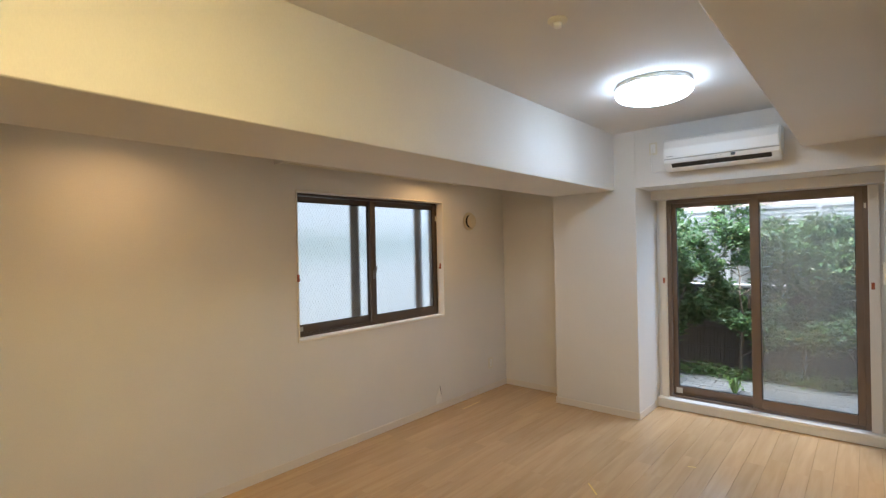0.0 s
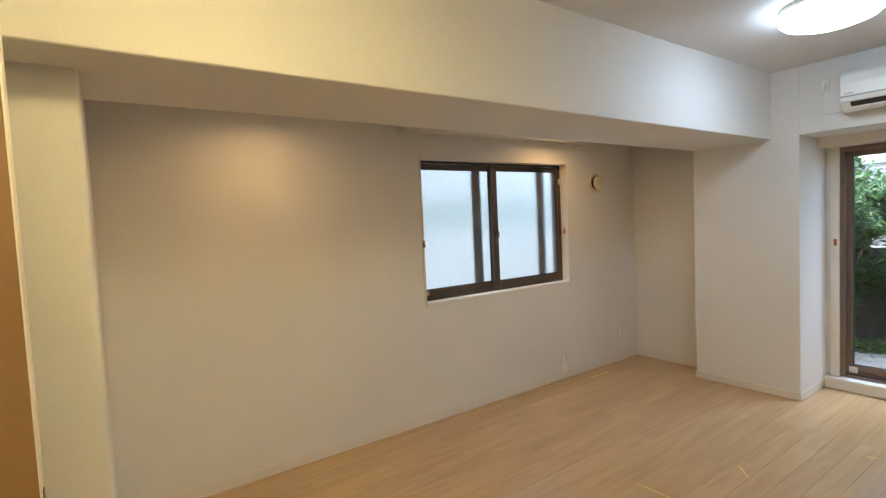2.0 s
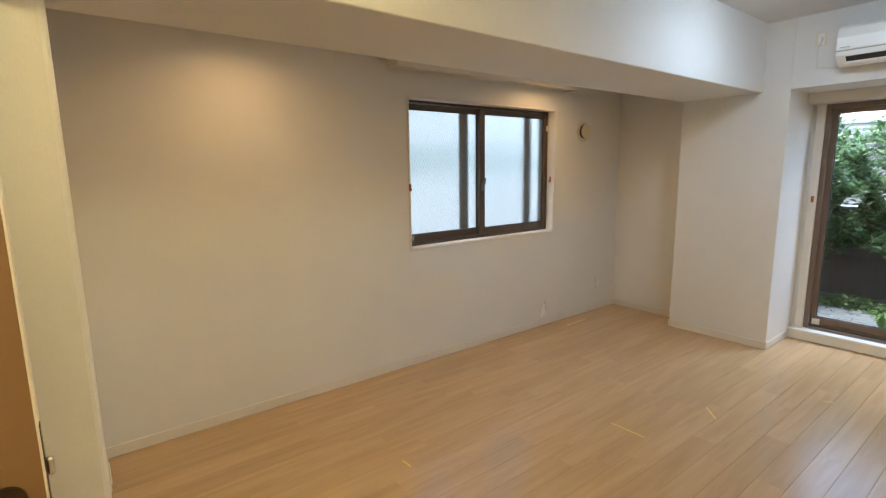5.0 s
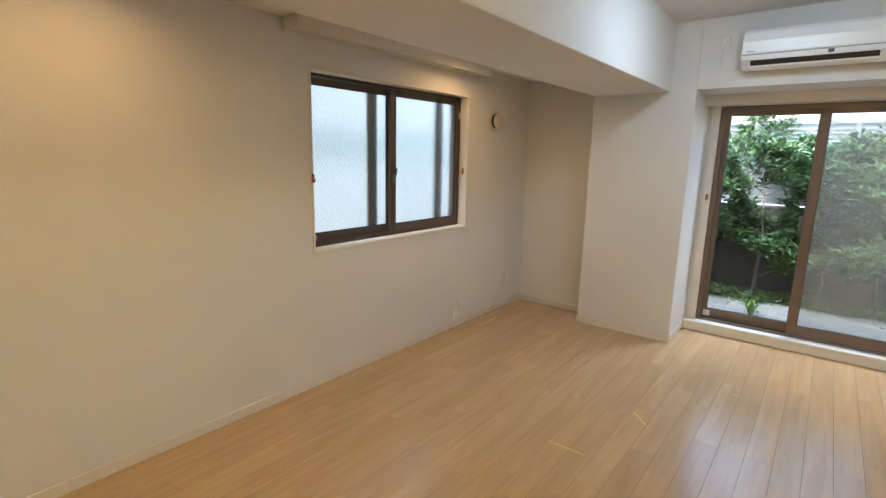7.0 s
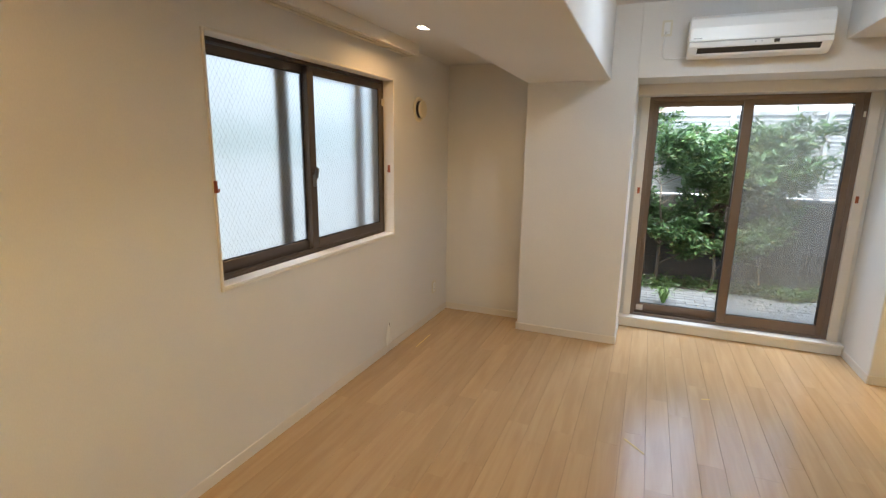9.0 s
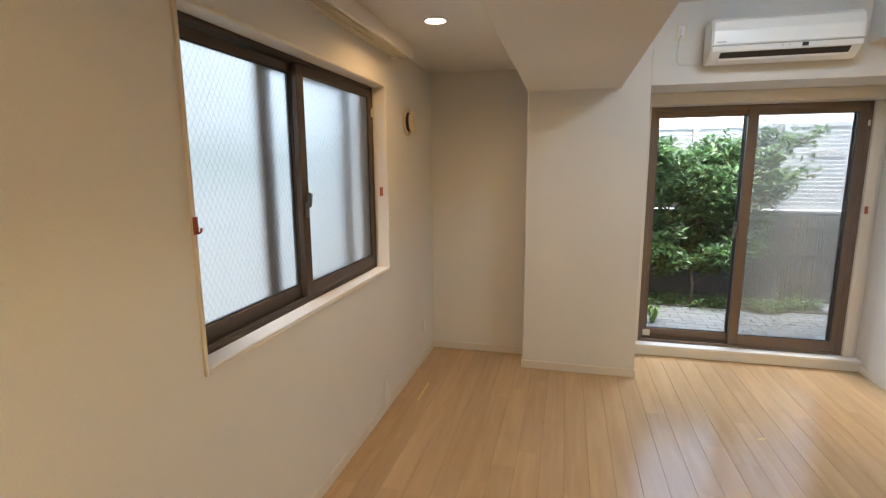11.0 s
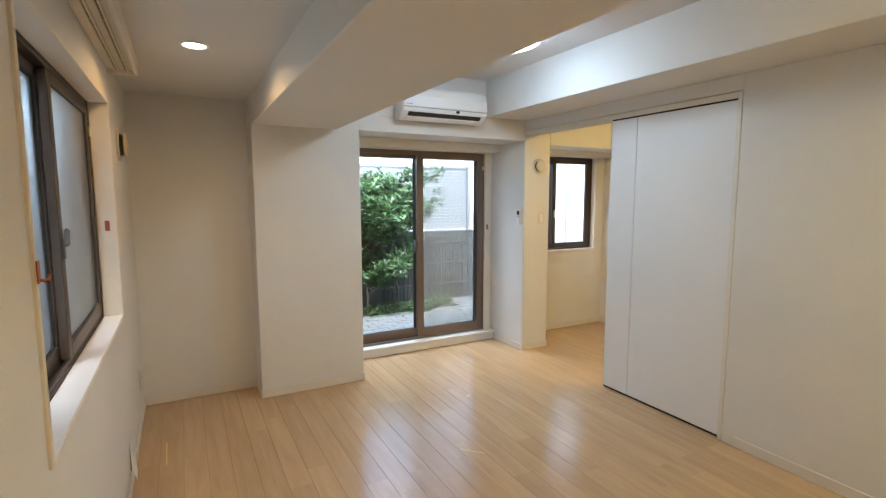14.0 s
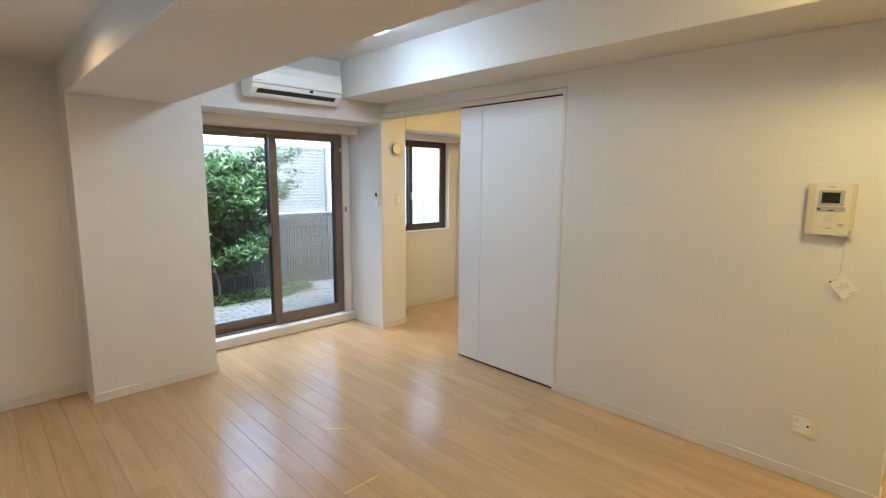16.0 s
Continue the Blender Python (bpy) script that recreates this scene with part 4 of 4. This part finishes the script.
# ---- yellow tape marks on the floor ----
def tape(x0, y0, x1, y1, w=0.010):
    d = Vector((x1 - x0, y1 - y0, 0))
    n = Vector((-d.y, d.x, 0)).normalized() * w / 2
    bm = bmesh.new()
    ends = [Vector((x0, y0, 0.0005)), Vector((x1, y1, 0.0005))]
    low = [ends[0] - n, ends[1] - n * 0.8, ends[1] + n, ends[0] + n * 0.9]
    lo = [bm.verts.new(p) for p in low]
    hi = [bm.verts.new(p + Vector((0, 0, 0.0006))) for p in low]
    bm.faces.new(lo[::-1])
    bm.faces.new(hi)
    for i in range(4):
        bm.faces.new((lo[i], lo[(i + 1) % 4], hi[(i + 1) % 4], hi[i]))
    tagged(part("tape_strip", bm, TAPE), "short strip of yellow tape stuck to the floor", "tape", "tape marks on the floor")


tape(1.45, 2.487, 1.655, 2.492)
tape(1.71, 3.105, 1.81, 3.0)
tape(2.135, 3.755, 2.182, 3.772, 0.008)
tape(0.99, 1.335, 1.06, 1.34)
tape(0.150, 4.026, 0.155, 3.745, 0.008)

# ---- outdoors ----
GZ = -0.12
structure("ground", boxes((-60, 60, 5.3, 90, GZ - 0.3, GZ - 0.02), (-60, -1.7, -60, 5.3, GZ - 0.3, GZ - 0.02), (-1.7, 60, -60, -2.2, GZ - 0.3, GZ - 0.02), (4.9, 60, -2.2, 5.3, GZ - 0.3, GZ - 0.02)), EARTH, "grey bare ground around the building", "ground")
structure("facade_outside", boxes((-0.4, 1.40, 5.203, 5.32, GZ, 3.2), (3.28, 3.495, 5.203, 5.32, GZ, 3.2), (3.495, 3.56, 5.163, 5.32, GZ, 3.2), (5.6, 6.4, 5.163, 5.32, GZ, 3.2), (3.56, 5.6, 5.163, 5.32, GZ, 0.80), (1.40, 5.6, 5.203, 5.32, 2.03, 3.2)), FACADE, "pale outer face of the building", "wall")
structure("roof_slab", boxes((-0.4, 5.0, -2.2, 5.33, TOP + 0.003, TOP + 0.25)), FACADE, "concrete slab over the apartment", "roof")
structure("doorstep", boxes((1.55, 3.15, 5.2, 5.40, GZ - 0.02, 0.03), bevel=0.006), PAVER, "grey concrete step outside the balcony door", "step")
structure("planting_bed", boxes((-3.0, 3.9, 6.94, 7.42, GZ - 0.05, GZ + 0.012)), SOIL, "dark soil planting strip along the garden wall", "ground")

pave = structure("pavement", boxes((-3.0, 7.5, 5.45, 7.5, GZ - 0.06, GZ - 0.008)), MORTAR, "grey paved garden strip", "pavement")

WALL_Y = 7.5
gw = thing("garden_wall", "dark grey concrete block garden wall, behind the planting", "wall", kind="structure")
part("mortar", boxes((-3.0, 7.5, WALL_Y + 0.006, WALL_Y + 0.12, GZ, 0.93)), MORTAR, gw)
part("coping", boxes((-3.0, 7.5, WALL_Y - 0.015, WALL_Y + 0.14, 0.93, 0.965), bevel=0.006), BLOCK, gw, "grey coping")

# reed screen fixed to the wall behind the trees
reed = thing("reed_screen", "dark weathered reed screen hung on the garden wall", "fence")
rb = bmesh.new()
rr = random.Random(5)
x = -1.2
while x < 4.4:
    w = rr.uniform(0.010, 0.017)
    box(rb, x, x + w, WALL_Y - 0.032 + rr.uniform(-0.004, 0.004), WALL_Y - 0.018, GZ + 0.03, 0.90 + rr.uniform(-0.025, 0.015))
    x += w + (rr.uniform(0.001, 0.006) if x < 2.9 else rr.uniform(0.004, 0.020))
part("reeds", rb, REED, reed)
for z in (0.12, 0.45, 0.78):
    part("lath", boxes((-1.2, 4.4, WALL_Y - 0.045, WALL_Y - 0.036, z, z + 0.022)), REED, reed)

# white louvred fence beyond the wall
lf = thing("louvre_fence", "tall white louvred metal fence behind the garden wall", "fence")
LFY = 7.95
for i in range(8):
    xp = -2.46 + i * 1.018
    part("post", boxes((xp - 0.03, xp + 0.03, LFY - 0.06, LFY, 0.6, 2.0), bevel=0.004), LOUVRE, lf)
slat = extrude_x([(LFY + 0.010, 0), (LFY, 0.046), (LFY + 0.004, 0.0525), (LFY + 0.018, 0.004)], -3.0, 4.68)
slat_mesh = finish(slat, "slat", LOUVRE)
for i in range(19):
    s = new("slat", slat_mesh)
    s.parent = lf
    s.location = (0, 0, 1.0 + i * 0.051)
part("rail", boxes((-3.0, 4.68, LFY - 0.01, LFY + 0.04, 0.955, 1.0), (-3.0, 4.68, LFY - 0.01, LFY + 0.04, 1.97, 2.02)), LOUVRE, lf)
structure("neighbour_house", boxes((-6, 12, 10.5, 16, GZ, 2.6)), FACADE, "white plastered neighbouring building", "building")
nb = part("neighbour_sign_band", boxes((0.2, 1.9, 10.40, 10.5, 2.02, 2.28)), FACADE_BROWN)
tagged(nb, "brown tiled panel on the white neighbouring building", "panel")

# white wall with a meter door outside the bedroom window
ww = thing("side_wall", "white outside wall with a narrow meter door", "wall", kind="structure")
part("wall", boxes((4.75, 8.5, 6.90, 7.10, GZ, 2.9)), SIDE_PAINT, ww)
part("door_gap", boxes((5.922, 6.408, 6.890, 6.897, 0.290, 2.090)), GREY_PLASTIC, ww, "dark joint around the door")
part("meter_door", boxes((5.93, 6.40, 6.870, 6.887, 0.3, 2.08), bevel=0.002), SIDE_PAINT, ww, "white narrow door")
part("knob", cyl(bmesh.new(), (5.98, 6.869, 1.22), (0, -1, 0), 0.012, 0.02, 12), BRONZE_DARK, ww, "dark knob")
# clothes hanger bar
hb = thing("pole_bracket", "white metal pole bracket on the outer fence", "bracket")
part("bar", tube([(3.95, LFY - 0.012, 1.62), (4.30, LFY - 0.012, 1.62), (4.33, LFY - 0.012, 1.65), (4.30, LFY - 0.012, 1.68), (3.95, LFY - 0.012, 1.68), (3.92, LFY - 0.012, 1.65), (3.95, LFY - 0.012, 1.62)], 0.006, 8), GREY_PLASTIC, hb)
for x in (4.03, 4.12, 4.21):
    part("divider", boxes((x - 0.004, x + 0.004, LFY - 0.016, LFY + 0.004, 1.62, 1.68)), GREY_PLASTIC, hb)


# ---- plants ----
def add_leaf(bm, at, direction, normal, length, width):
    d = direction.normalized()
    s = d.cross(normal).normalized()
    n = s.cross(d)
    mid = at + d * length * 0.5
    a, e = bm.verts.new(at), bm.verts.new(at + d * length - n * length * 0.12)
    m = bm.verts.new(mid - n * width * 0.12)
    l, r = bm.verts.new(mid + s * width / 2 + n * width * 0.12), bm.verts.new(mid - s * width / 2 + n * width * 0.12)
    for tri in ((a, m, l), (m, e, l), (a, r, m), (m, r, e)):
        bm.faces.new(tri)


def tree(x, y, height, spread, seed, leaves):
    rng = random.Random(seed)
    t = thing("garden_tree", "slender evergreen shrub tree with glossy green leaves", "tree", "trees along the garden wall", at=(x, y, GZ))
    wood, crown = bmesh.new(), bmesh.new()
    tips = []

    def limb(start, d, length, r, level):
        pts, radii, p, dd = [start], [r], start, d.copy()
        for k in range(5):
            dd = (dd + Vector((rng.uniform(-1, 1), rng.uniform(-1, 1), rng.uniform(-0.3, 0.6))) * 0.22).normalized()
            p = p + dd * length / 5
            pts.append(p)
            radii.append(max(0.0025, r * (1 - 0.13 * (k + 1))))
        piece = tube(pts, radii, 6)
        me = bpy.data.meshes.new("tmp")
        piece.to_mesh(me)
        piece.free()
        wood.from_mesh(me)
        bpy.data.meshes.remove(me)
        if level < 3:
            for k in range(rng.choice((3, 4)) if level else 10):
                i = rng.choice((2, 3, 4, 5)) if level else (1, 2, 2, 3, 3, 4, 4, 5, 5, 5)[k]
                a = rng.uniform(0, 2 * math.pi)
                nd = (dd * 0.5 + Vector((math.cos(a) * spread, math.sin(a) * spread * 0.55, rng.uniform(0.05, 0.7)))).normalized()
                limb(pts[i], nd, length * rng.uniform(0.48, 0.68) * (0.6 if i < 3 and not level else 1.0), radii[i] * 0.62, level + 1)
        if level >= 2:
            tips.extend((q, dd) for q in pts[1:])

    limb(Vector((0, 0, 0)), Vector((rng.uniform(-0.1, 0.1), 0, 1)), height * 0.63, 0.022, 0)
    for k in range(leaves):
        p, d = rng.choice(tips)
        away = Vector((rng.uniform(-1, 1), rng.uniform(-1, 1), rng.uniform(-0.5, 0.6)))
        direction = (d * 0.5 + away).normalized()
        nrm = Vector((rng.uniform(-0.5, 0.5), rng.uniform(-0.7, 0.3), 1)).normalized()
        add_leaf(crown, p + Vector((rng.gauss(0, 0.05), rng.gauss(0, 0.04), rng.gauss(0, 0.035))), direction, nrm, rng.uniform(0.06, 0.115), rng.uniform(0.03, 0.052))
    part("trunk", wood, BARK, t, "thin brown trunk and twigs")
    part("crown", crown, LEAF, t, "loose crown of pointed glossy leaves")


tree(1.15, 7.05, 1.90, 1.25, 3, 9000)
tree(1.89, 7.0, 1.98, 1.3, 11, 10500)
tree(2.50, 7.02, 1.98, 1.35, 27, 10500)
tree(3.02, 7.14, 1.72, 0.9, 41, 5200)
tree(0.3, 7.05, 1.85, 1.0, 31, 4000)

cover = bmesh.new()
rg = random.Random(8)
for k in range(3200):
    cx, cy = rg.uniform(0.2, 3.9), 0
    edge = 6.86 + 0.08 * math.sin(cx * 3.1) + 0.05 * math.sin(cx * 9.0) + max(0.0, cx - 3.2) * 0.4
    cy = edge + abs(rg.gauss(0, 0.2)) - (rg.uniform(0.05, 0.45) if rg.random() < 0.08 else 0.0)
    if cy > 7.42:
        continue
    p = Vector((cx, cy, GZ + 0.01 + rg.random() ** 2 * 0.10))
    add_leaf(cover, p, Vector((rg.uniform(-1, 1), rg.uniform(-1, 0.4), rg.uniform(0.0, 0.8))), Vector((rg.uniform(-0.4, 0.4), rg.uniform(-0.5, 0.2), 1)), rg.uniform(0.03, 0.07), rg.uniform(0.02, 0.04))
tagged(part("ground_cover", cover, LEAF_LOW), "low green ivy creeping over the planting strip", "plants", kind="stuff")

grass = thing("grass_tuft", "tuft of bright green strap leaves beside the paving", "plant", at=(1.97, 6.22, GZ - 0.008))
gt = bmesh.new()
for k in range(26):
    a = rg.uniform(0, 2 * math.pi)
    o = Vector((math.cos(a), math.sin(a), 0))
    h, rch = rg.uniform(0.10, 0.20), rg.uniform(0.06, 0.16)
    s = Vector((-o.y, o.x, 0)) * 0.009
    pts = [Vector((0, 0, 0)) + o * 0.012, o * rch * 0.45 + Vector((0, 0, h)), o * rch + Vector((0, 0, h * 0.8))]
    vs = [(gt.verts.new(p - s * f), gt.verts.new(p + s * f)) for p, f in zip(pts, (0.8, 1.0, 0.15))]
    for a_, b_ in zip(vs, vs[1:]):
        gt.faces.new((a_[0], a_[1], b_[1], b_[0]))
blades = part("blades", gt, GRASS, grass)
blades.modifiers.new("thickness", 'SOLIDIFY').thickness = 0.001

# ---- pieces: garden wall blocks, pavers, floor planks ----
def piece_mesh(name, w, d, h, bevel, mat):
    bm = boxes((0, w, 0, d, 0, h))
    top = [e for e in bm.edges if all(v.co.z > h / 2 for v in e.verts)]
    bmesh.ops.bevel(bm, geom=top, offset=bevel, segments=1, affect='EDGES')
    return finish(bm, name, mat)


bw, bh = 0.39, 0.19
block_bm = boxes((0, bw, 0, 0.05, 0, bh), bevel=0.006)
block_mesh = finish(block_bm, "block", BLOCK)
for r in range(5):
    for c in range(26):
        xx = -2.9 + c * (bw + 0.01) + (0.2 if r % 2 else 0.0)
        if xx + bw < 7.5:
            b = new("block", block_mesh)
            b.parent = gw
            b.location = (xx, WALL_Y - 0.004, GZ + 0.06 + r * (bh + 0.01))

paver_mesh = piece_mesh("paver", 0.196, 0.096, 0.04, 0.004, PAVER)
pr = random.Random(4)
for r in range(20):
    for c in range(15):
        xx, yy = 1.2 + c * 0.2 + (0.1 if r % 2 else 0.0), 5.47 + r * 0.1
        if yy + 0.1 > WALL_Y - 0.06 or (yy > 6.88 and xx < 3.9):
            continue
        pv = new("paver", paver_mesh)
        pv.parent = pave
        pv.location = (xx, yy, GZ - 0.04 + pr.uniform(-0.002, 0.002))

PW, PL = 0.121, 0.905
fr_ = random.Random(2)
plank_cache = {}
for i in range(int(EAST / PW) + 2):
    x0 = i * PW
    x1 = min(x0 + PW, EAST + 0.0)
    if x1 - x0 < 0.01:
        continue
    y = -0.75 - fr_.choice((0.0, 0.3, 0.6)) - (0.15 if i % 2 else 0.0)
    while y < 5.0:
        y0, y1 = max(y, SOUTH), min(y + PL, DOOR_PLANE - 0.075)
        y += PL
        if y1 - y0 < 0.02:
            continue
        if x1 <= BEAM_X0 + 0.05 and y0 < STUB_Y < y1 and x1 < STUB_X:
            y0 = STUB_Y
        if x0 < STUB_X - 0.05 and y1 <= STUB_Y:
            continue
        if x0 < BEAM_X0 and y1 > NOOK_Y:
            y1 = NOOK_Y
        elif BEAM_X0 - 0.05 <= x0 < PIL_X1 - 0.08 and y1 > BACK:
            y1 = BACK
        if y1 - y0 < 0.02:
            continue
        key = (round(x1 - x0, 4), round(y1 - y0, 4))
        if key not in plank_cache:
            bm = boxes((0, key[0] - 0.0009, 0, key[1] - 0.0003, -0.003, 0))
            bmesh.ops.bevel(bm, geom=[e for e in bm.edges if all(v.co.z > -0.001 for v in e.verts) and abs(e.verts[0].co.y - e.verts[1].co.y) > 0.01], offset=0.0008, segments=1, affect='EDGES')
            plank_cache[key] = finish(bm, "plank", PLANK)
        p = new("plank", plank_cache[key])
        p.parent = floor
        p.location = (x0, y0, 0)
rest = bmesh.new()
for i in range(14):
    x0 = EAST + i * PW
    y = -0.75 - (i % 3) * 0.3
    while y < 5.0:
        y0, y1 = max(y, SOUTH), min(y + PL, DOOR_PLANE - 0.075)
        y += PL
        x1 = min(x0 + PW, ROOM2_X)
        if y1 - y0 > 0.02 and x1 - x0 > 0.01:
            box(rest, x0, x1 - 0.0012, y0, y1 - 0.0008, -0.003, 0)
far_planks = part("planks", rest, PLANK, floor)
tagged(far_planks, "light laminate planks of the next rooms", kind="stuff")
